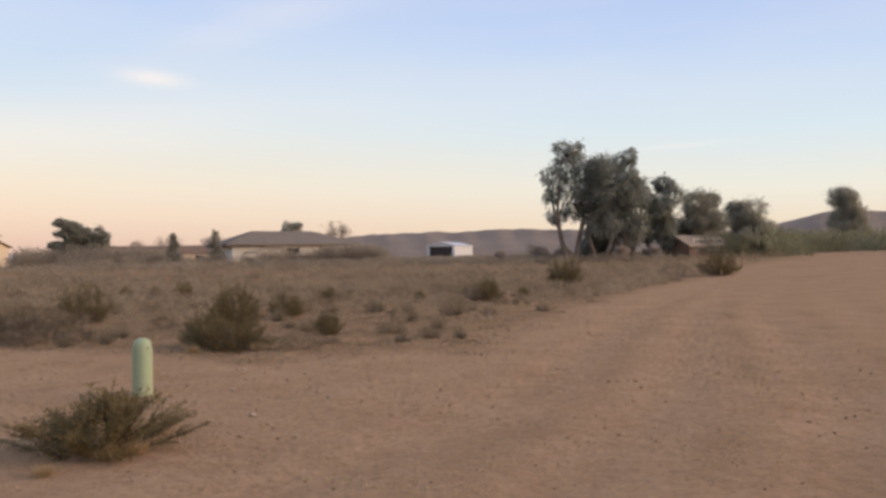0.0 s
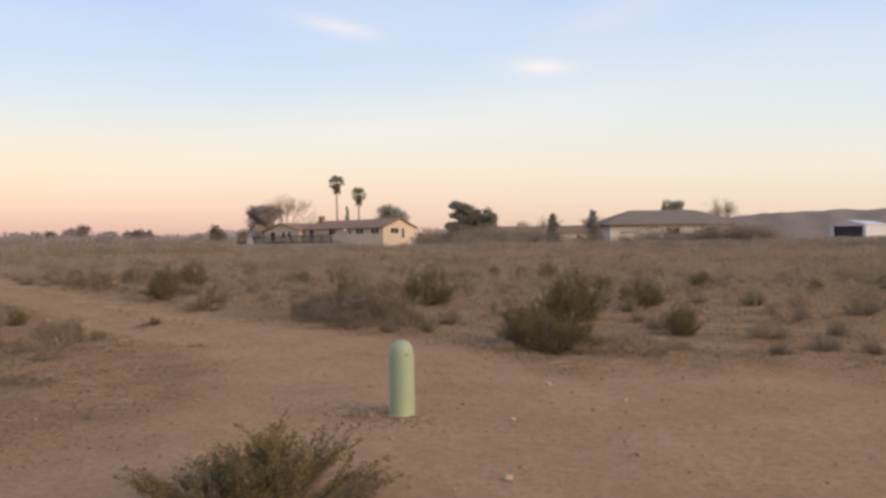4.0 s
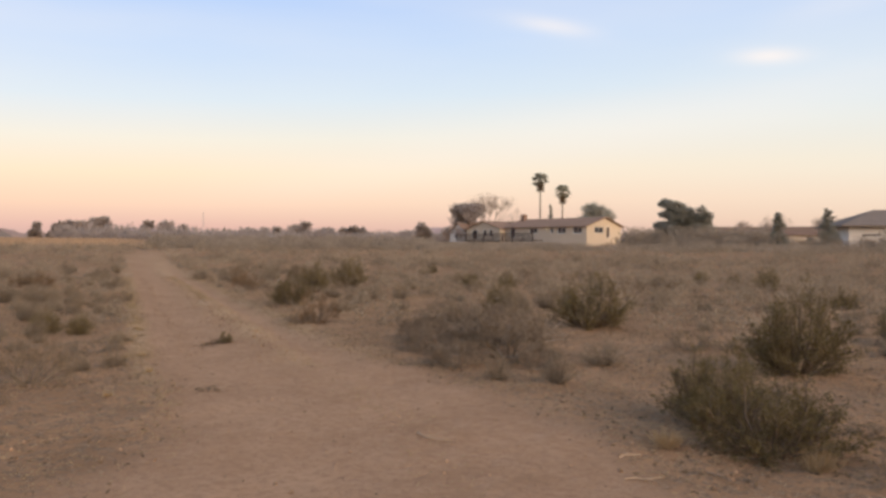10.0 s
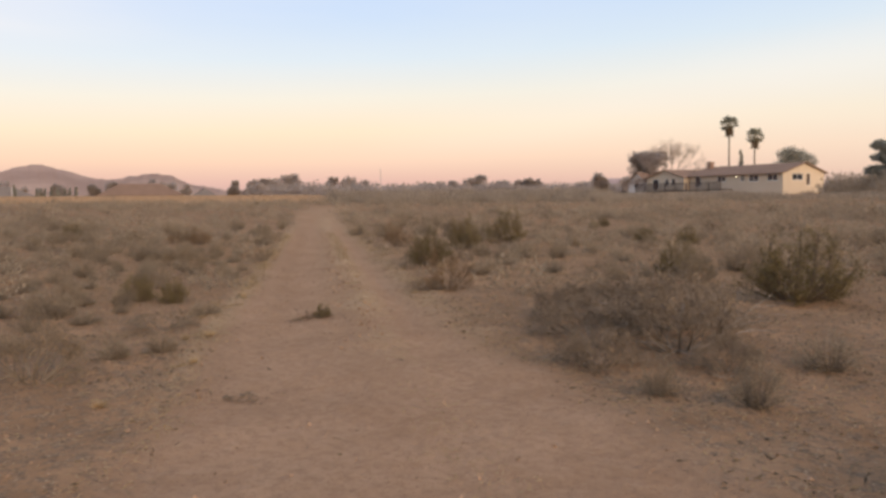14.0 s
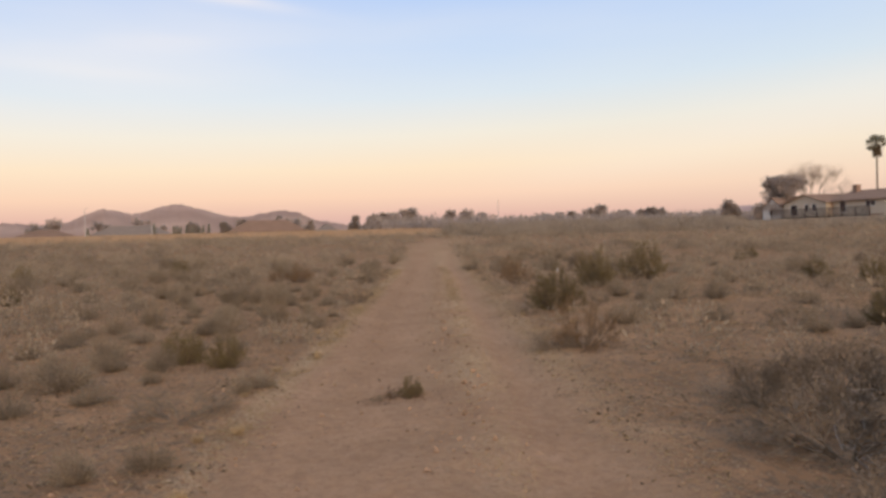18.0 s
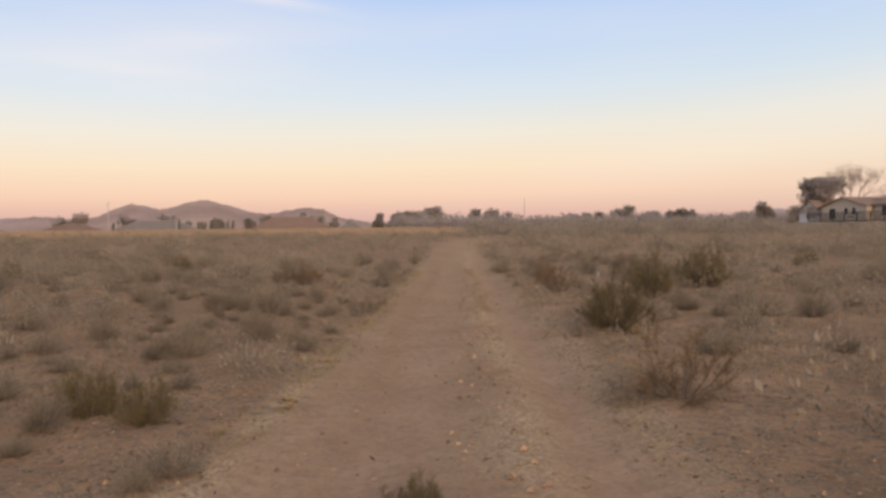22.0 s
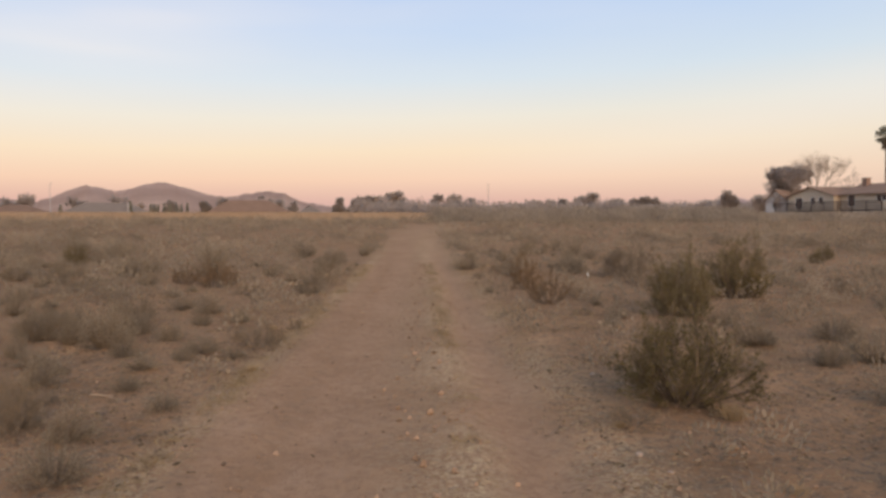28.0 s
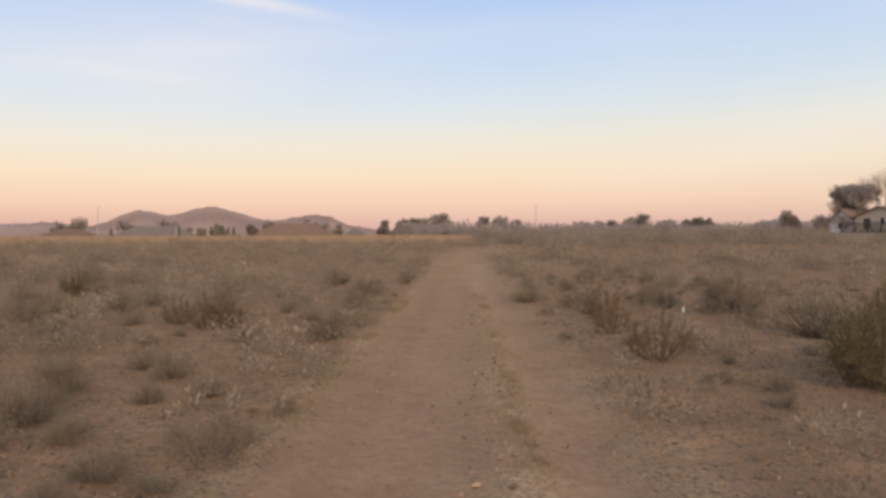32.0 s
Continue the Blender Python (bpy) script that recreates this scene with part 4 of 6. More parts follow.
def scrub_mass(name, n, region, size, tone, label, seed, quads=70, leaf=0.11, avoid=True, tall=9.0):
    """Countless far bushes as one mesh: each a low uneven dome of small blades."""
    rs = np.random.RandomState(seed)
    out = []
    made = 0
    while made < n:
        m = 4000
        r = np.sqrt(rs.uniform(region[0] ** 2, region[1] ** 2, m))
        a = np.radians(rs.uniform(region[2], region[3], m))
        x, y = -5 + r * np.sin(a), 8 + r * np.cos(a)
        ok = bareness(x, y) < 0.05
        ok &= rs.uniform(size=m) < 0.5 + 0.45 * waves(x, y, 22, 15) + 0.5 * waves(x, y, 5.0, 18)
        az = np.degrees(a)
        ok &= ~((az > -30.5) & (az < -25.0) & (r > 92)) | (rs.uniform(size=m) < 0.12)
        if avoid:
            ok &= (x < -46) | (x > 16) | (y < 4) | (y > 46) | (rs.uniform(size=m) < 0.9)
            ok &= np.min(np.hypot(x[:, None] - taken_a[None, :, 0], y[:, None] - taken_a[None, :, 1]) - taken_a[None, :, 2], axis=1) > 0.35
            ok &= np.hypot(x + 5, y - 8) > 9
        x, y = x[ok][: n - made], y[ok][: n - made]
        made += len(x)
        z = height(x, y)
        w = np.clip(rs.lognormal(np.log(size), 0.4, len(x)), size * 0.4, size * 2.4)
        hh = np.minimum(w * rs.uniform(0.4, 0.75, len(x)), tall)
        for k in range(quads):
            aa, e = rs.uniform(0, 2 * np.pi, len(x)), np.arcsin(rs.uniform(0.0, 1.0, len(x)))
            rr = rs.uniform(0.55, 1.05, len(x)) * 0.5 * w
            p = np.stack([x + np.cos(aa) * np.cos(e) * rr, y + np.sin(aa) * np.cos(e) * rr, z + np.sin(e) * rr / w * 2 * hh], -1)
            d = np.stack([np.cos(aa) * np.cos(e), np.sin(aa) * np.cos(e), np.sin(e) + 0.5], -1) + rs.uniform(-0.7, 0.7, (len(x), 3))
            L = leaf * rs.uniform(0.6, 1.5, len(x)) * np.sqrt(w)
            out.append(blades(rs, p, d, L, L * 0.4))
    ob = part(name, quads_mesh(name, np.concatenate(out)), tone)
    return tagged(ob, label, "bushes", kind="stuff")


M_SCRUB = leaf_material("scrub_leaf", (0.255, 0.2, 0.137), (0.395, 0.31, 0.215), 0.0, patch=0.42, patch_size=1.6)
# Brush seen from afar: its leaf colour is lightened to imitate haze.
M_DARKSCRUB = leaf_material("hazed_scrub_leaf", (0.28, 0.226, 0.168), (0.405, 0.33, 0.245), 0.0, patch=0.3, patch_size=3.0)
M_GREENBRUSH = leaf_material("green_brush_leaf", (0.19, 0.185, 0.115), (0.29, 0.275, 0.17), 0.0, patch=0.25, patch_size=3.0)
scrub_mass("low_bushes", 5600, (9, 52, -115, 60), 0.5, M_SCRUB, "scattered low grey-brown desert bushes", 21, quads=95, leaf=0.07)
scrub_mass("small_bushes", 1500, (9, 46, -36, 44), 0.36, M_SCRUB, "small grey-brown bushes dotted over open sand", 33, quads=70, leaf=0.058)
scrub_mass("desert_scrub", 1600, (38, 84, -112, 35), 1.15, M_SCRUB, "grey-brown desert scrub covering the plain", 22, quads=105, leaf=0.09, tall=0.6)
scrub_mass("dense_scrub", 1500, (74, 126, -60, 30), 1.6, M_DARKSCRUB, "dense dark belt of brush before the houses", 23, quads=95, leaf=0.12, avoid=False, tall=0.62)
scrub_mass("tall_brush", 420, (80, 128, -60, -39.5), 2.2, M_DARKSCRUB, "tall dark brush across the plain", 32, quads=170, leaf=0.10, avoid=False, tall=1.45)
scrub_mass("far_scrub", 260, (72, 96, -104, -58), 0.7, M_SCRUB, "sparse scrub at the edge of the dry field", 24, quads=50, leaf=0.16, avoid=False)


def leaf_litter():
    """Fallen leaves and twig scraps, thickest under and beside the bushes."""
    rs = np.random.RandomState(47)
    near = taken_a[(np.abs(taken_a[:, 0] + 14) < 22) & (taken_a[:, 1] < 34)]
    pick = near[rs.randint(0, len(near), 38000)]
    r = pick[:, 2] * np.sqrt(rs.uniform(0, 1, len(pick))) * 2.1 + 0.05
    a = rs.uniform(0, 6.28, len(pick))
    x, y = pick[:, 0] + r * np.cos(a), pick[:, 1] + r * np.sin(a)
    # a drift of bark and leaves caught round the green pedestal
    x = np.concatenate([x, rs.normal(-3.02, 0.30, 750)])
    y = np.concatenate([y, rs.normal(7.60, 0.27, 750)])
    p = np.stack([x, y, height(x, y) + 0.004], -1)
    q = blades(rs, p, rs.normal(size=p.shape) * (1, 1, 0.05), rs.uniform(0.012, 0.038, len(x)), rs.uniform(0.004, 0.010, len(x)))
    tagged(part("leaf_litter", quads_mesh("leaf_litter", q), leaf_material("litter_scrap", (0.11, 0.075, 0.052), (0.25, 0.17, 0.112), 0.0)), "dark fallen leaves and twig scraps under the bushes", "litter", kind="stuff")



def ground_litter():
    """Scraps of dry grass, bark and twig over the ground beside the track, in loose mats."""
    rs = np.random.RandomState(48)
    m = 420000
    x, y = rs.uniform(-36, 5, m), rs.uniform(3, 34, m)
    mats = np.clip(0.42 + 0.6 * waves(x, y, 1.6, 35) + 0.35 * waves(x, y, 0.5, 36), 0.02, 1)
    ok = rs.uniform(size=m) < mats * (1 - 0.96 * bareness(x, y)) * np.exp(-np.maximum(0, np.hypot(x + 11, y - 13) - 12) / 7)
    x, y = x[ok], y[ok]
    p = np.stack([x, y, height(x, y) + 0.003], -1)
    q = blades(rs, p, rs.normal(size=p.shape) * (1, 1, 0.22) + (0, 0, 0.1), rs.uniform(0.018, 0.065, len(x)), rs.uniform(0.007, 0.018, len(x)))
    tagged(part("ground_litter", quads_mesh("ground_litter", q), leaf_material("ground_scrap", (0.10, 0.074, 0.05), (0.38, 0.275, 0.165), 0.0, patch=0.4, patch_size=0.8)), "scraps of dry grass, bark and twigs on the sand", "litter", kind="stuff")


leaf_litter()
ground_litter()


def straw_and_stones():
    """Dry grass, chips of straw and pebbles strewn over the ground."""
    rs = np.random.RandomState(41)
    m = 300000
    x, y = rs.uniform(-34, 6, m), rs.uniform(2, 34, m)
    d, side = along(TRACK, x, y)
    want = 0.22 + 0.22 * np.exp(-np.maximum(0, np.abs(side) - 2.5) / 2.0) + 1.0 * np.exp(-((side + 0.24) / 0.09) ** 2) * (x < -8) * (waves(x, y, 2.5, 31) > -0.2) + 0.9 * np.exp(-((side - 1.66) / 0.15) ** 2) * (x < -6) + 0.5 * np.exp(-((side + 1.15) / 0.3) ** 2) * (x < -6)
    want *= 0.35 + 0.65 * (waves(x, y, 3, 16) > 0.0)
    ok = rs.uniform(size=m) < want
    b = bareness(x, y)
    ok &= (b < 0.5) | (np.abs(side + 0.24) < 0.25) | (np.abs(side - 1.66) < 0.25)
    x, y = x[ok], y[ok]
    z = height(x, y)
    q = []
    for k in range(3):
        p = np.stack([x + rs.normal(0, 0.04, len(x)), y + rs.normal(0, 0.04, len(x)), z + 0.002], -1)
        dd = rs.normal(size=(len(x), 3)) * (1, 1, 0.25) + (0, 0, 0.35)
        L = rs.uniform(0.015, 0.055, len(x))
        q.append(blades(rs, p, dd, L, 0.006))
    ob = part("dry_grass", quads_mesh("dry_grass", np.concatenate(q)), M_STRAW)
    tagged(ob, "straw-coloured dry grass and chaff along the track", "grass", kind="stuff")
    m = 60000
    x, y = rs.uniform(-34, 8, m), rs.uniform(0, 34, m)
    d, side = along(TRACK, x, y)
    strip = (1.6 * np.exp(-((side - 0.0) / 0.32) ** 2) + 0.8 * np.exp(-((side - 1.05) / 0.2) ** 2)) * (x < -9)
    ok = rs.uniform(size=m) < 0.30 + 0.7 * strip + 0.86 * (1 - bareness(x, y))
    x, y = x[ok], y[ok]
    z = height(x, y)
    s = np.clip(rs.lognormal(np.log(0.008), 0.5, len(x)), 0.004, 0.02) * (1 + 0.6 * strip[ok])
    oct_v = np.array([(1, 0, 0), (0, 1, 0), (-1, 0, 0), (0, -1, 0), (0, 0, 0.8), (0, 0, -0.6)])
    jit = rs.uniform(0.6, 1.3, (len(x), 6, 1))
    V = oct_v[None] * jit * s[:, None, None] + np.stack([x, y, z + 0.3 * s], -1)[:, None]
    F = np.array([(0, 1, 4), (1, 2, 4), (2, 3, 4), (3, 0, 4), (1, 0, 5), (2, 1, 5), (3, 2, 5), (0, 3, 5)])
    buf = Buf()
    buf.v = V.reshape(-1, 3).tolist()
    buf.f = (F[None] + 6 * np.arange(len(x))[:, None, None]).reshape(-1, 3).tolist()
    ob = part("pebbles", buf, material("pebble", (0.31, 0.20, 0.125), vary=0.2, island=0.45, bump=0.2))
    tagged(ob, "small brown and pale pebbles strewn over the sand", "pebbles", kind="stuff")


def straw_lines():
    """Narrow drifts of straw along the edge and the crown of the track."""
    rs = np.random.RandomState(45)
    q = []
    for offset, wide in ((1.66, 0.07), (-0.23, 0.085)):
        for a, e in zip(TRACK[2:7], TRACK[3:8]):
            way = (e - a) / np.hypot(*(e - a))
            n = int(np.hypot(*(e - a)) * 900)
            u = rs.uniform(0, 1, n)[:, None]
            off = offset + rs.normal(0, wide, n)
            p = a + u * (e - a) + np.stack([-way[1] * off, way[0] * off], -1)
            p = p[(waves(p[:, 0], p[:, 1], 1.8, 37) + 0.6 * waves(p[:, 0], p[:, 1], 0.6, 38) > rs.uniform(-0.2, 0.9, n)) & (p[:, 0] < (-13 if offset < 0 else -9))]
            z = height(p[:, 0], p[:, 1]) + 0.003
            q.append(blades(rs, np.column_stack([p, z]), rs.normal(size=(len(p), 3)) * (1, 1, 0.2) + (*way, 0.12), rs.uniform(0.02, 0.07, len(p)), 0.007))
    tagged(part("straw_drift", quads_mesh("straw_drift", np.concatenate(q)), M_STRAW), "thin drifts of pale straw along the track", "straw", kind="stuff")


straw_and_stones()
straw_lines()


def dry_field():
    rs = np.random.RandomState(43)
    m = 60000
    r, a = np.sqrt(rs.uniform(88 ** 2, 262 ** 2, m)), np.radians(rs.uniform(-106, -58, m))
    x, y = -5 + r * np.sin(a), 8 + r * np.cos(a)
    ok = field_mask(x, y) > rs.uniform(0.1, 0.9, m)
    x, y = x[ok], y[ok]
    p = np.stack([x, y, height(x, y) - 0.02], -1)
    q = blades(rs, p, rs.normal(0, 0.35, p.shape) + (0, 0, 1), rs.uniform(0.2, 0.4, len(x)), 0.12)
    tagged(part("field_grass", quads_mesh("field_grass", q), M_FIELD), "golden dry grass of the field", "grass", kind="stuff")


dry_field()


def stone(x, y, size, label, seed):
    rng = random.Random(seed)
    bm = bmesh.new()
    bmesh.ops.create_icosphere(bm, subdivisions=2, radius=size * 0.5)
    for v in bm.verts:
        n = noise.noise(v.co * (3.0 / size) + Vector((seed, 0, 0)))
        v.co *= 1 + 0.35 * n
        v.co.z *= 0.6
    ob = part("stone", bm, M_STONE)
    ob.matrix_basis = pose(x, y, ground_z(x, y) + size * 0.16, 0, 0, rng.uniform(0, 360))
    return tagged(ob, label, "stone", "loose stones")


M_STONE = material("pale_stone", (0.40, 0.30, 0.22), vary=0.25, object_var=0.25, bump=0.5, bump_scale=40)
for k, (x, y, s) in enumerate([(-2.52, 7.0, 0.045), (-1.88, 7.88, 0.06), (-2.08, 9.57, 0.07), (-17.19, 18.66, 0.05), (-14.84, 17.23, 0.035), (-15.21, 17.35, 0.045), (-0.75, 7.2, 0.05), (-1.2, 9.0, 0.06), (-1.4, 6.4, 0.07)]):
    stone(x, y, s, "pale rounded stone lying on the sand", k + 1)


M_STICK = material("weathered_stick", (0.34, 0.245, 0.16), vary=0.3, object_var=0.3, bump=0.3)


def fallen_stick(x, y, length, turn, label, seed):
    rng = random.Random(seed)
    buf = Buf()
    pts = [Vector((length * (u - 0.5), 0.08 * length * math.sin(5 * u + seed), 0.012 + 0.01 * rng.random())) for u in (0, 0.25, 0.5, 0.75, 1)]
    r = 0.005 + 0.005 * length
    buf.tube(pts, [r, r * 0.95, r * 0.8, r * 0.6, r * 0.3], 6)
    for k in range(2 + int(length * 3)):
        p = pts[1].lerp(pts[3], rng.random())
        buf.tube([p, p + Vector((rng.uniform(0.03, 0.12) * length + 0.03, rng.choice((-1, 1)) * rng.uniform(0.05, 0.16), rng.uniform(0.0, 0.03)))], [r * 0.45, r * 0.15], 4, False)
    ob = part("fallen_stick", buf, M_STICK)
    ob.matrix_basis = pose(x, y, ground_z(x, y), 0, 0, turn)
    return tagged(ob, label, "stick", "fallen sticks")


for k, (x, y, s, turn) in enumerate([(-18.35, 14.67, 0.34, 40), (-15.47, 21.18, 0.5, 20), (-3.34, 9.84, 0.3, 10), (-4.76, 10.79, 0.42, -10), (-2.09, 10.76, 0.42, 40), (-2.3, 10.98, 0.35, 25), (-1.6, 11.2, 0.36, 20), (-2.7, 11.2, 0.3, -15), (-3.1, 10.9, 0.25, 50), (-1.2, 11.5, 0.3, 5), (-2.5, 10.4, 0.2, -30), (-1.9, 10.3, 0.22, 10), (-3.4, 11.3, 0.2, 70), (-14.2, 20.6, 0.3, 15)]):
    fallen_stick(x, y, s, turn, "weathered grey stick lying on the ground", k)


# ---- the green pedestal by the track ----
def pedestal(x, y):
    ob = empty("utility_pedestal", pose(x, y, ground_z(x, y), 0, 0, 20), "pale green plastic utility pedestal standing in sand", "utility pedestal")
    rings = [(0.109, -0.08), (0.109, 0.012), (0.107, 0.016), (0.106, 0.485), (0.104, 0.505), (0.099, 0.543), (0.088, 0.577), (0.068, 0.606), (0.040, 0.622), (0.0, 0.628)]

    def lathe(rows, n=40):
        buf = Buf()
        for r, z in rows:
            for k in range(n):
                a = 2 * math.pi * k / n
                buf.v.append((r * math.cos(a), r * math.sin(a), z))
        for j in range(len(rows) - 1):
            for k in range(n):
                a, b = j * n + k, j * n + (k + 1) % n
                buf.f.append((a, b, b + n, a + n))
        return buf
    plastic = material("green_plastic", (0.285, 0.345, 0.21), rough=0.55, vary=0.06, grain=20, coarse=3, bump=0.06, spec=0.4, second=(0.325, 0.36, 0.215))
    part("base_skirt", lathe(rings[:3]), plastic, ob, smooth=True)
    part("cover", lathe(rings[2:]), plastic, ob, "smooth domed pale green cover", smooth=True)
    slot = Buf()
    slot.box((-0.016, -0.004, -0.003), (0.016, 0.004, 0.003))
    latch = part("latch_slot", slot, material("dark_slot", (0.03, 0.03, 0.025), vary=0.05, bump=0), ob, "dark slot near the top")
    a = math.radians(-58)
    latch.matrix_basis = pose(0.103 * math.cos(a), 0.103 * math.sin(a), 0.514, 14, 0, math.degrees(a) + 90)
    return ob


pedestal(-2.84, 7.80)
bark = Buf()
rng = random.Random(3)
for k in range(5):
    p = Vector((rng.uniform(-0.07, 0.07), rng.uniform(-0.04, 0.04), 0.004))
    turn, span, rad = rng.uniform(0, 6.28), rng.uniform(1.6, 2.6), rng.uniform(0.03, 0.065)
    way = Vector((math.cos(turn), math.sin(turn), 0))
    bend = [p + way * (rad * (1 - math.cos(span * u / 6))) + Vector((0, 0, rad * math.sin(span * u / 6))) for u in range(7)]
    bark.tube(bend, [0.009, 0.010, 0.009, 0.008, 0.007, 0.005, 0.003], 5)
ob = part("dead_root", bark, material("pale_root", (0.36, 0.27, 0.19), vary=0.3))
ob.matrix_basis = pose(-3.07, 7.62, ground_z(-3.07, 7.62), 0, 0, 30)
tagged(ob, "bleached curled root lying beside the green pedestal", "root")


def survey_stake(x, y):
    ob = empty("survey_stake", pose(x, y, ground_z(x, y), 3, 4, 30), "short white-painted survey stake in the scrub", "stake")
    b = Buf()
    b.box((-0.022, -0.012, -0.1), (0.022, 0.012, 0.11))
    part("shaft", b, material("white_stake", (0.75, 0.73, 0.68), vary=0.08), ob)
    return ob


survey_stake(-26.6, 26.5)


# ---- trees ----
def grow_tree(name, x, y, H, lobes, bark, leaf_mat, label, category, group="", trunk_r=0.2, leaf=0.3, per=260, seed=1, forks=1, droop=0.0, sink=0.1):
    """A tree: tapered trunk and limbs to every lobe of the crown; the crown is many small blades with gaps.
    lobes: x, y, z, rx, rz as parts of the height H."""
    rs, rng = np.random.RandomState(seed), random.Random(seed)
    ob = empty(name, pose(x, y, ground_z(x, y) - sink, 0, 0, 0), label, category, group)
    wood = Buf()
    low = min(l[2] - l[4] * 0.6 for l in lobes) * H
    heads = []
    for f in range(forks):
        a = 2 * math.pi * f / max(forks, 1) + rng.uniform(-0.4, 0.4)
        off = 0.0 if forks == 1 else trunk_r * 1.6
        top = Vector((math.cos(a) * off * 3.5, math.sin(a) * off * 3.5, max(low, 0.25 * H)))
        foot = Vector((math.cos(a) * off, math.sin(a) * off, 0))
        mid = foot.lerp(top, 0.5) + Vector((rng.uniform(-0.1, 0.1), rng.uniform(-0.1, 0.1), 0))
        wood.tube([foot, mid, top], [trunk_r * 1.15, trunk_r * 0.9, trunk_r * 0.75], 8)
        heads.append(top)
    quads = []
    for lx, ly, lz, rx, rz in lobes:
        c = Vector((lx * H, ly * H, lz * H))
        hd = min(heads, key=lambda q: (q - c).length)
        m = hd.lerp(c, 0.5) + Vector((rng.uniform(-0.03, 0.03) * H, rng.uniform(-0.03, 0.03) * H, -0.02 * H))
        wood.tube([hd - Vector((0, 0, 0.3)), m, c], [trunk_r * 0.55, trunk_r * 0.32, trunk_r * 0.12], 5, False)
        n = int(per * (0.6 + (rx / 0.12) ** 1.5 * 0.5))
        # sprays: small knots of leaves inside the lobe
        k = max(6, n // 22)
        d = rs.normal(size=(k, 3))
        d /= np.linalg.norm(d, axis=1, keepdims=True)
        r = rs.uniform(0.45, 1.0, (k, 1)) ** 0.6
        knot = np.array(c) + d * r * np.array([rx * H, rx * H, rz * H])
        pick = rs.randint(0, k, n)
        pos = knot[pick] + rs.normal(0, 0.19 * min(rx, rz) * H + 0.04, (n, 3))
        direc = d[pick] + rs.uniform(-0.9, 0.9, (n, 3)) - (0, 0, droop)
        L = leaf * rs.uniform(0.6, 1.5, n)
        quads.append(blades(rs, pos, direc, L, L * 0.5))
        for q in knot[:: max(1, k // 5)]:
            wood.tube([c.lerp(m, 0.3), Vector(q)], [trunk_r * 0.10, trunk_r * 0.03], 3, False)
    part("trunk", wood, bark, ob)
    part("crown", quads_mesh("crown", np.concatenate(quads)), leaf_mat, ob)
    return ob


def lobes_random(seed, n, lo, hi, width, size, lean=(0, 0), taper=0.5):
    """Crown lobes strewn through an uneven envelope."""
    rng = random.Random(seed)
    out = []
    for k in range(n):
        u = rng.uniform(0, 1)
        z = lo + (hi - lo) * u
        a, r = rng.uniform(0, 6.28), width * (1 - taper * u) * rng.uniform(0.1, 1.0)
        s = size * rng.uniform(0.65, 1.3)
        out.append((math.cos(a) * r + lean[0] * u, math.sin(a) * r + lean[1] * u, min(z, 1 - s * 0.8), s, s * rng.uniform(0.7, 1.0)))
    return out


scrub_mass("yard_brush", 110, (104, 119, -22, -4), 2.0, M_DARKSCRUB, "tangled brush in the yards before the houses", 28, quads=225, leaf=0.11, avoid=False, tall=1.7)
scrub_mass("hedge_row", 130, (122, 131, -39, -29.2), 2.2, M_DARKSCRUB, "dark ragged brush below the deck of the ranch house", 31, quads=225, leaf=0.11, avoid=False, tall=0.5)
scrub_mass("house_brush", 200, (114, 130, -25.6, -15), 3.8, M_DARKSCRUB, "tall tangled brush beside the ranch house", 29, quads=330, leaf=0.11, avoid=False, tall=3.0)
# the eucalyptus grove beside the road
EUC = "tall grey-green eucalyptus with several pale trunks"
grow_tree("eucalyptus_tree", 17.6, 75.1, 12.3, [(-0.04, 0, 0.9, 0.085, 0.09), (0.05, 0.03, 0.93, 0.07, 0.06), (-0.13, 0, 0.72, 0.09, 0.08), (-0.02, 0.02, 0.75, 0.11, 0.1), (0.10, 0, 0.80, 0.08, 0.08), (-0.14, 0.02, 0.55, 0.06, 0.06),
          (0.0, -0.04, 0.6, 0.09, 0.09), (0.10, 0.02, 0.64, 0.08, 0.09), (-0.10, 0, 0.4, 0.08, 0.06), (0.04, 0.03, 0.43, 0.08, 0.08), (0.12, 0, 0.48, 0.06, 0.07)],
          M_PALEBARK, M_EUC, EUC, "tree", "eucalyptus grove", 0.26, 0.23, 976, 101, 2, 0.5)
grow_tree("eucalyptus_tree", 20.6, 75.0, 10.6, lobes_random(5, 15, 0.22, 0.97, 0.17, 0.12, (0.0, 0), 0.4), M_PALEBARK, M_EUC, EUC, "tree", "eucalyptus grove", 0.22, 0.23, 976, 102, 2, 0.5)
grow_tree("eucalyptus_tree", 23.6, 75.8, 11.4, [(0.05, 0, 0.93, 0.055, 0.07), (-0.05, 0, 0.90, 0.05, 0.06)] + lobes_random(6, 17, 0.16, 0.82, 0.20, 0.12, (0.02, 0), 0.35), M_PALEBARK, M_EUC, EUC, "tree", "eucalyptus grove", 0.25, 0.23, 976, 103, 3, 0.5)
grow_tree("eucalyptus_tree", 27.0, 76.6, 9.2, lobes_random(8, 15, 0.18, 0.95, 0.20, 0.12, (0.08, 0), 0.3), M_PALEBARK, M_EUC, EUC, "tree", "eucalyptus grove", 0.2, 0.23, 945, 104, 2, 0.5)
grow_tree("eucalyptus_tree", 22.0, 78.5, 8.8, lobes_random(9, 14, 0.12, 0.92, 0.24, 0.14, (0.0, 0), 0.3), M_PALEBARK, M_EUC, EUC, "tree", "eucalyptus grove", 0.2, 0.23, 882, 105, 2, 0.5)
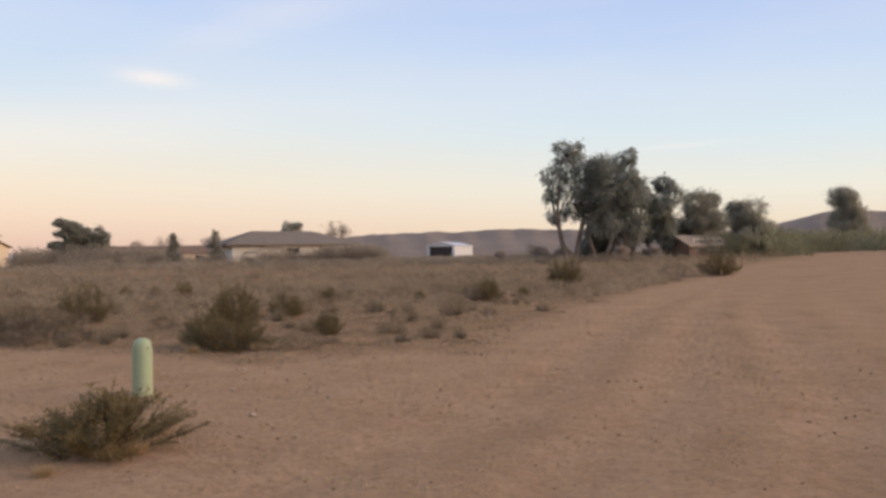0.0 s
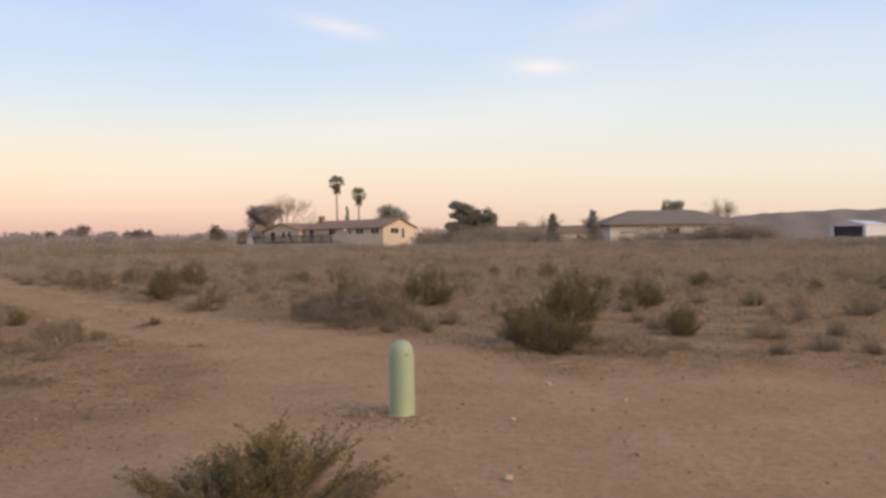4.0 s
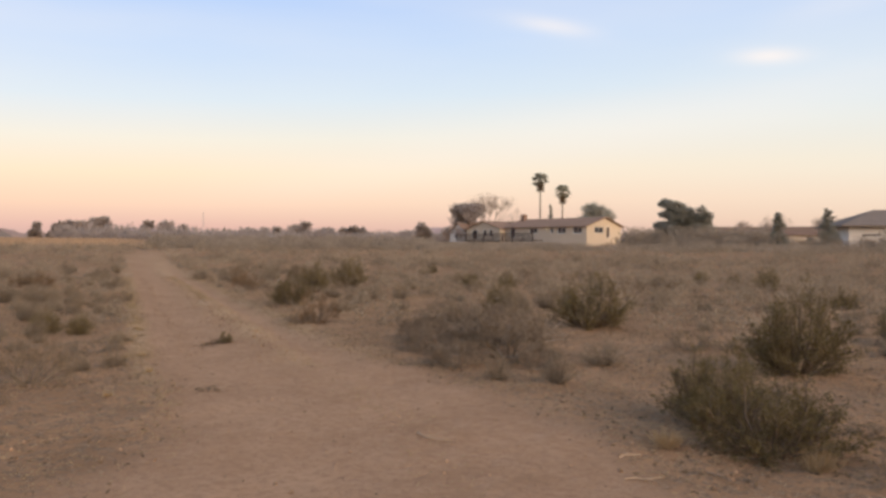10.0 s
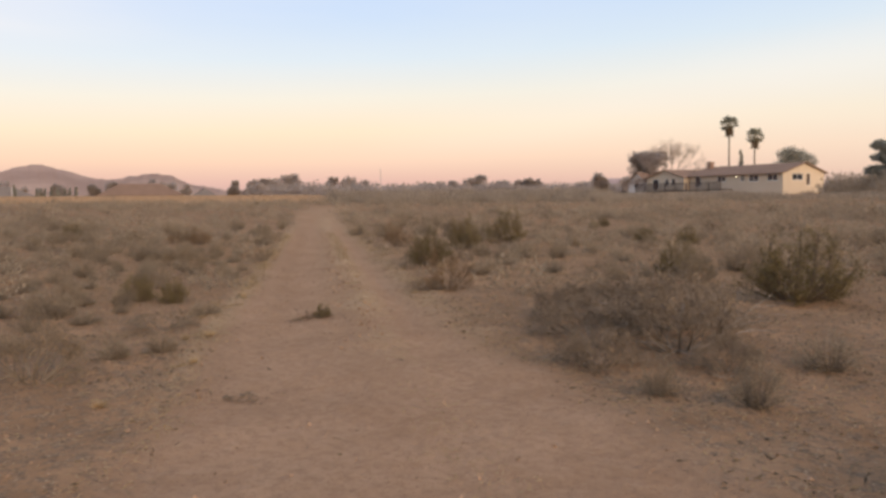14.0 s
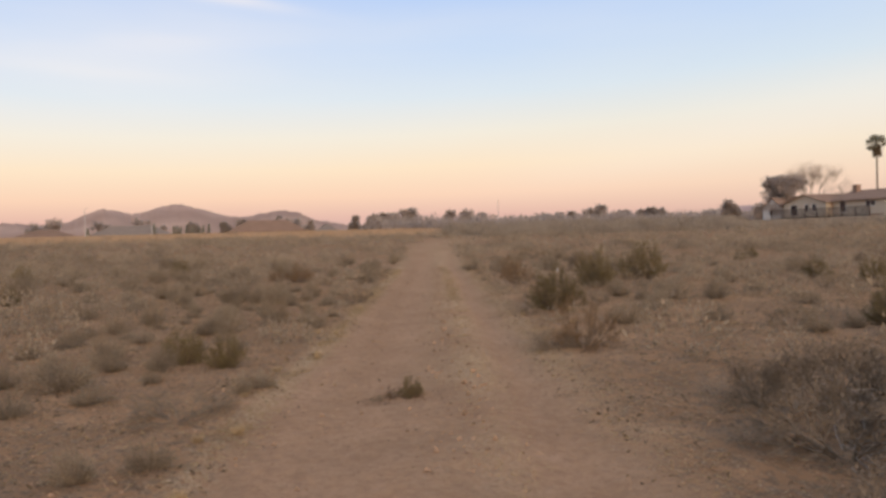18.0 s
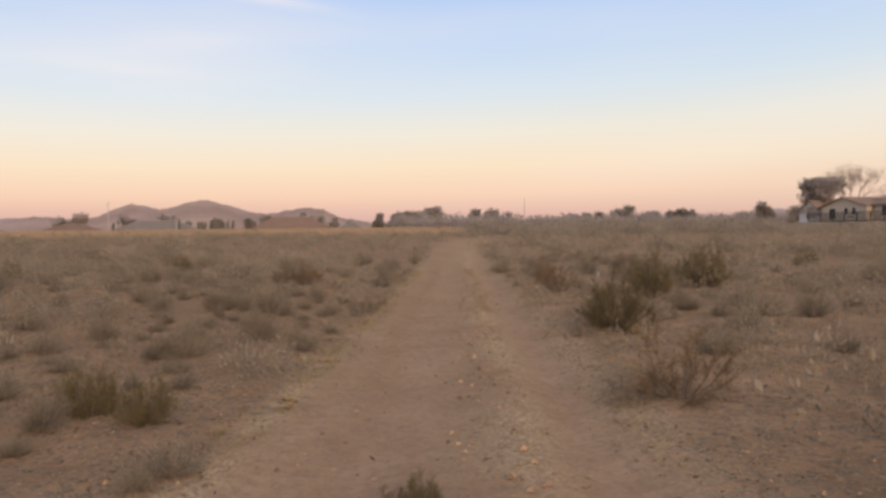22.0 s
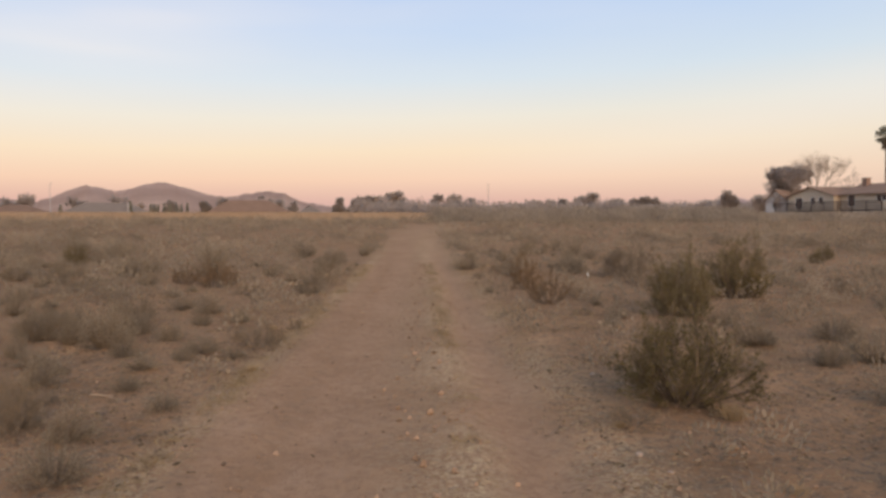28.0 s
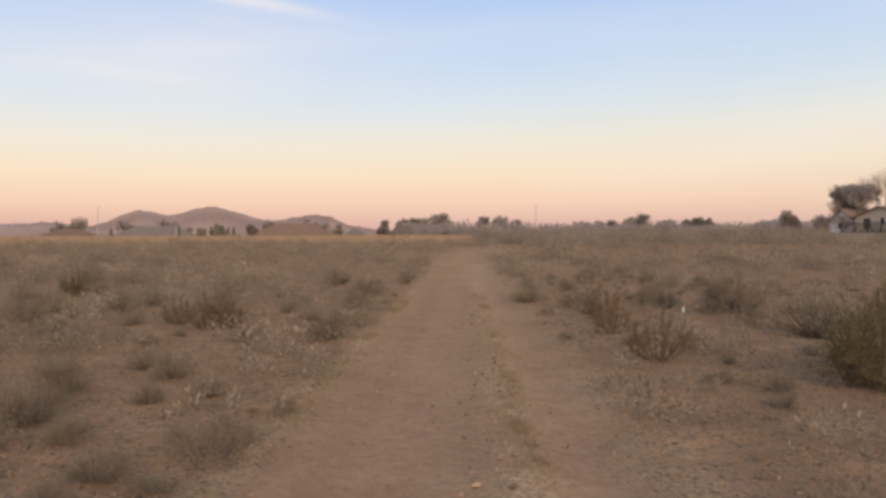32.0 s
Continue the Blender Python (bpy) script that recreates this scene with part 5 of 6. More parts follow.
PIN = "dark round-crowned pine with layered clumps of needles"
grow_tree("pine_tree", 32.6, 79.0, 6.9, lobes_random(12, 22, 0.14, 0.98, 0.42, 0.17, (0, 0), 0.4), M_BARK, M_PINE, PIN, "tree", "pines by the road", 0.2, 0.2, 1116, 106)
grow_tree("pine_tree", 38.2, 80.5, 6.2, lobes_random(13, 22, 0.10, 0.98, 0.46, 0.17, (0.02, 0), 0.55), M_BARK, M_PINE, PIN, "tree", "pines by the road", 0.2, 0.2, 1116, 107)
grow_tree("pine_tree", 78.5, 127.0, 10.6, lobes_random(14, 26, 0.10, 1.0, 0.27, 0.15, (0, 0), 0.25), M_BARK, M_PINE, "tall dark pine beside the dirt road", "tree", "pines by the road", 0.35, 0.28, 1152, 108)
scrub_mass("grove_scrub", 170, (66, 84, 13, 26), 1.5, M_DARKSCRUB, "low brown scrub at the foot of the grove", 34, quads=150, leaf=0.09, avoid=False, tall=0.85)
scrub_mass("roadside_brush", 300, (78, 136, 25.5, 42), 4.2, M_GREENBRUSH, "dark brush growing along the dirt road", 25, quads=260, leaf=0.13, avoid=False, tall=3.0)

# trees round the houses
grow_tree("pine_tree", -50.0, 124.6, 7.6, [(-0.34, 0, 0.93, 0.146, 0.0676), (-0.16, 0, 0.87, 0.213, 0.0737), (0.02, 0, 0.77, 0.213, 0.0737), (-0.26, 0, 0.70, 0.224, 0.0614), (-0.02, 0, 0.62, 0.291, 0.0737), (0.24, 0, 0.62, 0.134, 0.0983), (0.42, 0, 0.68, 0.0896, 0.16),
           (0.54, 0.0, 0.60, 0.0784, 0.123), (-0.46, 0, 0.46, 0.134, 0.0737), (0.34, 0.05, 0.44, 0.246, 0.0983), (-0.14, 0, 0.44, 0.291, 0.0983), (0.1, 0, 0.28, 0.381, 0.147), (-0.4, 0, 0.24, 0.224, 0.136), (0.5, 0, 0.26, 0.246, 0.147)],
          M_BARK, M_PINE, "wide dark pine with flat ragged layers", "tree", "", 0.24, 0.22, 1500, 111)
for k, (x, y, h) in enumerate([(-32.1, 113.5, 4.7), (-26.4, 115.0, 5.4)]):
    grow_tree("cypress_tree", x, y, h, [(0, 0, 0.90, 0.04, 0.10), (0, 0, 0.76, 0.075, 0.12), (0.02, 0, 0.60, 0.12, 0.13), (-0.02, 0, 0.42, 0.17, 0.14), (0.03, 0.02, 0.24, 0.21, 0.15), (-0.04, 0.02, 0.14, 0.22, 0.13)], M_BARK, M_PINE,
              "pointed dark cypress beside the grey-roofed house", "tree", "pointed cypresses", 0.1, 0.24, 420, 113 + k)
grow_tree("broadleaf_tree", -103.2, 137.4, 8.9, lobes_random(21, 24, 0.25, 0.98, 0.56, 0.15, (0, 0), 0.45), M_BARK, M_OAK, "dark round tree behind the small white outbuilding", "tree", "", 0.22, 0.24, 700, 121)
grow_tree("broadleaf_tree", -81.2, 153.0, 8.6, lobes_random(22, 26, 0.3, 0.97, 0.62, 0.15, (0, 0), 0.4), M_BARK, M_PINE, "dark tree rising behind the white ranch house", "tree", "", 0.22, 0.24, 700, 122)
grow_tree("broadleaf_tree", -19.0, 146.0, 7.4, lobes_random(23, 12, 0.6, 0.98, 0.30, 0.12, (0, 0), 0.4), M_BARK, M_PINE, "dark tree rising behind the grey roof", "tree", "", 0.22, 0.24, 700, 123)


def bare_tree(x, y, H, label, seed, boles=5, depth=4):
    ob = empty("bare_tree", pose(x, y, ground_z(x, y) - 0.1), label, "tree", "leafless trees")
    rng = random.Random(seed)
    buf, tips = Buf(), []
    for k in range(boles):
        a = 2 * math.pi * k / boles + rng.uniform(-0.3, 0.3)
        d = Vector((math.cos(a) * 0.45, math.sin(a) * 0.45, 1.0)).normalized()
        branching(buf, rng, Vector((0, 0, 0.15 * H)), d, 0.28 * H, 0.010 * H, depth, tips, 0.62, 0.10)
    buf.tube([(0, 0, -0.1), (0.02 * H, 0, 0.1 * H), (0, 0, 0.2 * H)], [0.03 * H, 0.026 * H, 0.022 * H], 7)
    rs = np.random.RandomState(seed)
    pos = np.array([p for p, d in tips])
    pos = np.repeat(pos, 3, axis=0) + rs.normal(0, 0.001 * H, (len(pos) * 3, 3))
    for q in blades(rs, pos, rs.normal(size=pos.shape) + (0, 0, 0.6), 0.09 * H * rs.uniform(0.5, 1.3, len(pos)), 0.0025 * H):
        buf.face(q)
    part("trunk", buf, M_BARETWIG, ob)
    return ob


bare_tree(-98.2, 139.0, 11.5, "leafless grey tree behind the ranch house", 131, 5, 5)
bare_tree(-91.5, 139.5, 7.6, "small leafless tree beside the chimney", 132)
bare_tree(-10.6, 141.0, 7.6, "rounded leafless tree behind the grey roof", 139, 7, 5)
for k, (x, y, h) in enumerate([(-63.4, 193.0, 6.5), (-44.0, 150.0, 5.8), (-38.0, 160.0, 6.4), (-52.0, 215.0, 6.0), (-33.0, 158.0, 5.6), (-84.0, 205.0, 6.0)]):
    bare_tree(x, y, h, "leafless winter tree far behind the scrub", 133 + k, 5, 5)


def palm(x, y, H, head, label, seed):
    ob = empty("fan_palm", pose(x, y, ground_z(x, y) - 0.1), label, "palm tree", "fan palms")
    rng, rs = random.Random(seed), np.random.RandomState(seed)
    t = Buf()
    t.tube([(0, 0, 0), (0.05, 0, H * 0.3), (-0.04, 0.03, H * 0.65), (0, 0, H)], [0.28, 0.19, 0.15, 0.14], 10)
    part("trunk", t, M_PALEBARK, ob)
    green, brown = [], []
    for k in range(46):
        a, e = rng.uniform(0, 6.28), math.asin(rng.uniform(-0.65, 1.0))
        d = np.array((math.cos(a) * math.cos(e), math.sin(a) * math.cos(e), math.sin(e)))
        root = np.array((0, 0, H)) + d * head * 0.46
        side = np.cross(d, (0, 0, 1.0))
        side /= np.linalg.norm(side) + 1e-6
        n = 16
        f = np.linspace(-1.2, 1.2, n)[:, None]
        direc = d * np.cos(f) + side * np.sin(f) - np.array((0, 0, 0.10)) * np.abs(f)
        green.append(blades(rs, np.repeat(root[None], n, 0), direc, head * 0.62, head * 0.055))
        green.append(blades(rs, np.array([[0, 0, H]]), d[None], head * 0.45, 0.05))
    for k in range(60):
        a = rng.uniform(0, 6.28)
        p = np.array([[math.cos(a) * 0.2, math.sin(a) * 0.2, H - rng.uniform(0, head * 0.9)]])
        brown.append(blades(rs, np.repeat(p, 7, 0), rs.normal(0, 0.22, (7, 3)) + (math.cos(a) * 0.55, math.sin(a) * 0.55, -1), head * 0.6, head * 0.06))
    part("crown", quads_mesh("crown", np.concatenate(green)), M_PALM, ob, "green fan-shaped fronds")
    part("dead_skirt", quads_mesh("dead_skirt", np.concatenate(brown)), M_SKIRT, ob, "hanging skirt of dry brown fronds")
    return ob


palm(-93.6, 151.4, 14.4, 1.95, "tall slender fan palm behind the ranch house", 141)
palm(-86.9, 149.7, 11.4, 1.85, "shorter fan palm behind the ranch house", 142)
grow_tree("cypress_tree", -94.3, 156.9, 9.4, [(0, 0, 0.95, 0.014, 0.05), (0, 0, 0.88, 0.022, 0.06), (0, 0, 0.81, 0.030, 0.06), (0, 0, 0.74, 0.036, 0.06), (0, 0, 0.67, 0.042, 0.06), (0, 0, 0.60, 0.045, 0.06), (0, 0, 0.52, 0.046, 0.07)], M_BARK, M_PINE, "thin pointed cypress behind the roof ridge", "tree", "pointed cypresses", 0.1, 0.22, 300, 143)


# ---- houses ----
M_STUCCO = material("cream_stucco", (0.60, 0.49, 0.36), vary=0.07, grain=6, coarse=0.5, bump=0.3, bump_scale=30)
M_WHITE = material("white_siding", (0.68, 0.63, 0.57), vary=0.06, grain=5, coarse=0.4, bump=0.15, bump_scale=12)
M_ROOF = material("brown_shingle", (0.27, 0.185, 0.135), rough=1.0, spec=0.0, vary=0.2, grain=3, coarse=0.5, bump=0.5, bump_scale=8)
M_GREYROOF = material("grey_shingle", (0.21, 0.172, 0.142), rough=1.0, spec=0.0, vary=0.18, grain=3, coarse=0.5, bump=0.5, bump_scale=8)
M_TANROOF = material("tan_tile_roof", (0.22, 0.146, 0.105), rough=1.0, spec=0.0, vary=0.18, grain=3, coarse=0.4, bump=0.5, bump_scale=8)
M_GREYWALL = material("grey_tan_stucco", (0.34, 0.265, 0.205), vary=0.08, grain=6, coarse=0.5, bump=0.3, bump_scale=30)
M_TRIM = material("pale_trim", (0.70, 0.66, 0.58), vary=0.05, bump=0.05)
M_BRICK = material("chimney_brick", (0.25, 0.165, 0.125), vary=0.25, grain=12, coarse=2, bump=0.5, bump_scale=20)
M_DECK = material("deck_wood", (0.10, 0.072, 0.058), vary=0.25, bump=0.3)
M_POLE = material("pole_steel", (0.42, 0.39, 0.37), vary=0.08, bump=0.05)
M_STEEL = material("galvanised_sheet", (0.62, 0.61, 0.62), rough=0.45, metal=0.35, vary=0.08, grain=3, coarse=0.3, bump=0.1)
M_SHADESHEET = material("dark_shade_sheet", (0.07, 0.06, 0.055), vary=0.2, bump=0.2)


def glass_material():
    m = bpy.data.materials.new("dark_window_glass")
    m.use_nodes = True
    p = m.node_tree.nodes["Principled BSDF"]
    p.inputs["Base Color"].default_value = (0.035, 0.035, 0.04, 1)
    p.inputs["Roughness"].default_value, p.inputs["Specular IOR Level"].default_value = 0.06, 0.5
    return m


M_GLASS = glass_material()


def wall_ring(buf, x0, x1, y0, y1, z0, z1, holes, t=0.2):
    """Four walls with openings through them. holes: side (s, n, e, w), from, to, low, high."""
    runs = {"s": (x0, x1), "n": (x0, x1), "e": (y0 + t, y1 - t), "w": (y0 + t, y1 - t)}
    for side, (a, b) in runs.items():
        cuts = sorted([h[1:] for h in holes if h[0] == side])
        segs, at = [], a
        for p, q, lo, hi in cuts:
            segs += [(at, p, z0, z1), (p, q, z0, lo), (p, q, hi, z1)]
            at = q
        segs.append((at, b, z0, z1))
        for p, q, lo, hi in segs:
            if q - p < 0.01 or hi - lo < 0.01:
                continue
            if side == "s":
                buf.box((p, y0, lo), (q, y0 + t, hi))
            elif side == "n":
                buf.box((p, y1 - t, lo), (q, y1, hi))
            elif side == "e":
                buf.box((x1 - t, p, lo), (x1, q, hi))
            else:
                buf.box((x0, p, lo), (x0 + t, q, hi))


def window(parent, side, x, y, w, lo, hi, bars=1, door=False, mat=None):
    """A window or door set into an opening: frame, sill and pane, or leaf and handle."""
    name = "door" if door else "window"
    ob = empty(name, pose(x, y, 0, 0, 0, {"s": 0, "e": 90, "n": 180, "w": 270}[side]))
    ob.parent = parent
    fr = Buf()
    f = 0.08
    fr.box((-w / 2, -0.02, lo), (-w / 2 + f, 0.12, hi))
    fr.box((w / 2 - f, -0.02, lo), (w / 2, 0.12, hi))
    fr.box((-w / 2 + f, -0.02, hi - f), (w / 2 - f, 0.12, hi))
    fr.box((-w / 2 + f, -0.02, lo), (w / 2 - f, 0.12, lo + f))
    for k in range(bars):
        u = -w / 2 + w * (k + 1) / (bars + 1)
        fr.box((u - 0.025, 0.0, lo + f), (u + 0.025, 0.1, hi - f))
    part("frame", fr.welded(), M_TRIM, ob)
    pn = Buf()
    if door:
        pn.box((-w / 2 + f, 0.05, lo + f), (w / 2 - f, 0.1, hi - f))
        part("door_leaf", pn, mat or M_DECK, ob)
        kn = Buf()
        kn.box((w / 2 - f - 0.14, 0.0, lo + 0.95), (w / 2 - f - 0.06, 0.05, lo + 1.05))
        part("handle", kn, M_STEEL, ob)
    else:
        pn.box((-w / 2 + f, 0.06, lo + f), (w / 2 - f, 0.075, hi - f))
        part("pane", pn, M_GLASS, ob)
        sl = Buf()
        sl.box((-w / 2 - 0.06, -0.08, lo - 0.06), (w / 2 + 0.06, -0.002, lo))
        part("sill", sl, M_TRIM, ob)
    return ob


def gable_roof(buf, x0, x1, y0, y1, z, rise, axis="x", over=0.5, t=0.18):
    """Two sloping slabs with eaves."""
    if axis == "x":
        m = (y0 + y1) / 2
        k = rise / (m - y0)
        for s, ye in ((1, y0 - over), (-1, y1 + over)):
            a, b = [(x0 - over, ye, z - k * over), (x1 + over, ye, z - k * over)], [(x1 + over, m, z + rise), (x0 - over, m, z + rise)]
            lo = a + b
            n = len(buf.v)
            buf.v += [(p[0], p[1], p[2]) for p in lo] + [(p[0], p[1], p[2] + t) for p in lo]
            for q in ((0, 1, 2, 3), (7, 6, 5, 4), (0, 4, 5, 1), (1, 5, 6, 2), (2, 6, 7, 3), (3, 7, 4, 0)):
                buf.f.append(tuple(n + i for i in q))
    else:
        m = (x0 + x1) / 2
        k = rise / (m - x0)
        for xe in (x0 - over, x1 + over):
            lo = [(xe, y0 - over, z - k * over), (m, y0 - over, z + rise), (m, y1 + over, z + rise), (xe, y1 + over, z - k * over)]
            n = len(buf.v)
            buf.v += lo + [(p[0], p[1], p[2] + t) for p in lo]
            for q in ((0, 1, 2, 3), (7, 6, 5, 4), (0, 4, 5, 1), (1, 5, 6, 2), (2, 6, 7, 3), (3, 7, 4, 0)):
                buf.f.append(tuple(n + i for i in q))


def gable_end(buf, a0, a1, at, z, rise, axis, t=0.2):
    """The triangle of wall under a gable."""
    m = (a0 + a1) / 2
    n = len(buf.v)
    for s in (at, at + t):
        for a, h in ((a0, z), (a1, z), (m, z + rise)):
            buf.v.append((s, a, h) if axis == "x" else (a, s, h))
    for q in ((0, 1, 2), (5, 4, 3), (0, 3, 4, 1), (1, 4, 5, 2), (2, 5, 3, 0)):
        buf.f.append(tuple(n + i for i in q))


def hip_roof(buf, x0, x1, y0, y1, z, rise, over=0.5, t=0.2):
    a = [(x0 - over, y0 - over), (x1 + over, y0 - over), (x1 + over, y1 + over), (x0 - over, y1 + over)]
    d = (y1 - y0) / 2 + over
    m = (y0 + y1) / 2
    n = len(buf.v)
    buf.v += [(p[0], p[1], z) for p in a] + [(p[0], p[1], z + t) for p in a] + [(x0 - over + d, m, z + t + rise), (x1 + over - d, m, z + t + rise)]
    for q in ((3, 2, 1, 0), (0, 1, 5, 4), (1, 2, 6, 5), (2, 3, 7, 6), (3, 0, 4, 7), (4, 5, 9, 8), (5, 6, 9), (6, 7, 8, 9), (7, 4, 8)):
        buf.f.append(tuple(n + i for i in q))


def ranch_house():
    """The long cream house with two front gables, a deck and a chimney; x runs along its front, y into it."""
    ang = math.degrees(math.atan2(-0.18, 0.98))
    ob = empty("ranch_house", pose(-69.3, 128.7, 1.85, 0, 0, ang), "long cream stucco ranch house with brown shingle roof", "house")
    z0, eave, rise = -1.0, 3.55, 1.6
    walls = Buf()
    front = [(-14.0, -12.0, 2.35, 3.35), (-8.75, -7.85, 2.35, 3.35), (-6.95, -4.85, 2.25, 3.4), (-3.15, -1.0, 2.25, 3.4), (-19.3, -17.9, 1.5, 3.45)]
    holes = [("s", a, b, lo, hi) for a, b, lo, hi in front] + [("e", 2.2, 4.8, 2.3, 3.45), ("e", 5.6, 6.6, 1.45, 3.5)]
    wall_ring(walls, -20.7, 0, 0, 10, z0, eave, holes)
    gable_end(walls, 0.0, 10.0, -0.2, eave, rise, "x")
    gable_end(walls, 0.0, 10.0, -20.7, eave, rise, "x")
    part("wall", walls.welded(), M_STUCCO, ob)
    roof = Buf()
    gable_roof(roof, -20.7, 0, 0, 10, eave, rise, "x")
    part("roof", roof.welded(), M_ROOF, ob, "brown shingle gable roof")
    for a, b, lo, hi in front[:4]:
        window(ob, "s", (a + b) / 2, 0.04, b - a, lo, hi)
    window(ob, "s", -18.6, 0.04, 1.4, 1.5, 3.45, 0, True, M_GLASS)
    window(ob, "e", -0.04, 3.5, 2.6, 2.3, 3.45)
    window(ob, "e", -0.04, 6.1, 1.0, 1.45, 3.5, 0, True)
    wing = Buf()
    wh = [("s", -29.3, -27.6, 1.3, 3.2), ("s", -25.9, -24.9, 2.0, 3.2), ("s", -24.2, -23.2, 2.0, 3.2)]
    wall_ring(wing, -30.9, -20.9, -1.2, 8, z0, eave - 0.2, wh)
    gable_end(wing, -30.9, -20.9, -1.2, eave - 0.2, 1.5, "y")
    part("wing_wall", wing.welded(), M_STUCCO, ob)
    wr = Buf()
    gable_roof(wr, -30.9, -20.9, -1.2, 8, eave - 0.2, 1.5, "y", 0.45)
    part("wing_roof", wr.welded(), M_ROOF, ob)
    window(ob, "s", -28.45, -1.16, 1.7, 1.3, 3.2, 0, True, M_GLASS)
    window(ob, "s", -25.4, -1.16, 1.0, 2.0, 3.2, 0)
    window(ob, "s", -23.7, -1.16, 1.0, 2.0, 3.2, 0)
    ch = Buf()
    ch.box((-19.9, 3.6, eave), (-19.05, 4.5, eave + rise + 0.95))
    ch.box((-20.0, 3.5, eave + rise + 0.95), (-18.95, 4.6, eave + rise + 1.1))
    part("chimney", ch, M_BRICK, ob, "square brick chimney")
    dk = Buf()
    dk.box((-31.1, -4.0, 0.80), (-9.3, -1.3, 1.0))
    part("deck", dk, M_DECK, ob, "raised dark wooden deck")
    for k in range(9):
        pb = Buf()
        x = -31.0 + k * 21.5 / 8
        pb.box((x, -4.0, -1.0), (x + 0.14, -3.86, 2.34))
        part("deck_post", pb, M_DECK, ob)
    for z in (1.15, 1.50, 1.85, 2.17):
        rb = Buf()
        rb.box((-31.0, -4.06, z), (-9.4, -4.005, z + 0.17))
        part("deck_rail", rb, M_DECK, ob)
    lb = bmesh.new()
    bmesh.ops.create_icosphere(lb, subdivisions=2, radius=0.07)
    bmesh.ops.translate(lb, verts=lb.verts, vec=(-9.6, -0.18, 3.2))
    lm = bpy.data.materials.new("porch_bulb")
    lm.use_nodes = True
    lm.node_tree.nodes["Principled BSDF"].inputs["Emission Color"].default_value = (1, 0.85, 0.6, 1)
    lm.node_tree.nodes["Principled BSDF"].inputs["Emission Strength"].default_value = 6.0
    part("porch_light", lb, lm, ob, "lit round porch light")
    return ob


ranch_house()


def outbuilding():
    ang = math.degrees(math.atan2(-0.18, 0.98))
    ob = empty("outbuilding", pose(-69.3, 128.7, 1.75, 0, 0, ang) @ pose(-36.6, -1.0, 0), "small white gabled outbuilding with one window", "outbuilding")
    w = Buf()
    wall_ring(w, 0, 5.2, 0, 5, -1.0, 3.0, [("s", 1.6, 2.7, 1.55, 2.75)])
    gable_end(w, 0, 5.2, 0, 3.0, 1.7, "y")
    part("wall", w.welded(), M_WHITE, ob)
    r = Buf()
    gable_roof(r, 0, 5.2, 0, 5, 3.0, 1.7, "y", 0.3)
    part("roof", r.welded(), M_ROOF, ob)
    window(ob, "s", 2.15, 0.04, 1.1, 1.55, 2.75, 0)
    return ob


outbuilding()


def grey_house():
    """The low house under a broad grey hip roof, with a white garage door."""
    ob = empty("grey_roofed_house", pose(-25.3, 121.5, 2.0, 0, 0, 30), "low house with broad grey hip roof and white garage", "house")
    w = Buf()
    wall_ring(w, 0, 20.5, 0, 9.5, -0.8, 2.5, [("s", 0.3, 5.5, 0.1, 2.35), ("s", 9.0, 11.4, 0.9, 2.1), ("s", 15.6, 17.2, 0.9, 2.1)])
    part("wall", w.welded(), M_WHITE, ob)
    r = Buf()
    hip_roof(r, 0, 20.5, 0, 9.5, 2.5, 2.3, 1.3)
    part("roof", r, M_GREYROOF, ob)
    g = empty("garage_door", pose(2.9, 0.02, 0.1))
    g.parent = ob
    for k in range(4):
        b = Buf()
        b.box((-2.58, 0, 0.02 + k * 0.55), (2.58, 0.06, 0.02 + k * 0.55 + 0.53))
        part("panel", b, M_WHITE, g)
    b = Buf()
    b.box((-1.2, -0.03, 1.2), (1.2, -0.004, 1.38))
    part("window_strip", b, M_GLASS, g)
    window(ob, "s", 10.2, 0.04, 2.4, 0.9, 2.1)
    window(ob, "s", 16.4, 0.04, 1.6, 0.9, 2.1)
    return ob


grey_house()


scrub_mass("garden_brush", 70, (106, 112, -7.2, 2.0), 3.8, M_DARKSCRUB, "overgrown brush before the grey-roofed house", 30, quads=360, leaf=0.11, avoid=False, tall=2.7)


def steel_barn():
    """The open-fronted steel barn far off."""
    ob = empty("steel_barn", pose(8.0, 184.0, 2.6, 0, 0, -25), "pale steel barn with a dark open end", "barn")
    w = Buf()
    wall_ring(w, 0, 7.0, 0, 13, -0.5, 2.4, [("s", 0.6, 6.4, -0.4, 2.2)])
    gable_end(w, 0, 7.0, 0, 2.4, 0.9, "y")
    part("wall", w.welded(), M_STEEL, ob)
    r = Buf()
    gable_roof(r, 0, 7.0, 0, 13, 2.4, 0.9, "y", 0.25, 0.1)
    part("roof", r.welded(), M_STEEL, ob)
    # near-black sheet behind the opening, in place of the shade indoors
    i = Buf()
    i.box((0.6, 0.5, -0.45), (6.4, 0.56, 2.2))
    part("inner_wall", i, M_SHADESHEET, ob, "dark sheet standing in for shade inside the open end")
    return ob


steel_barn()


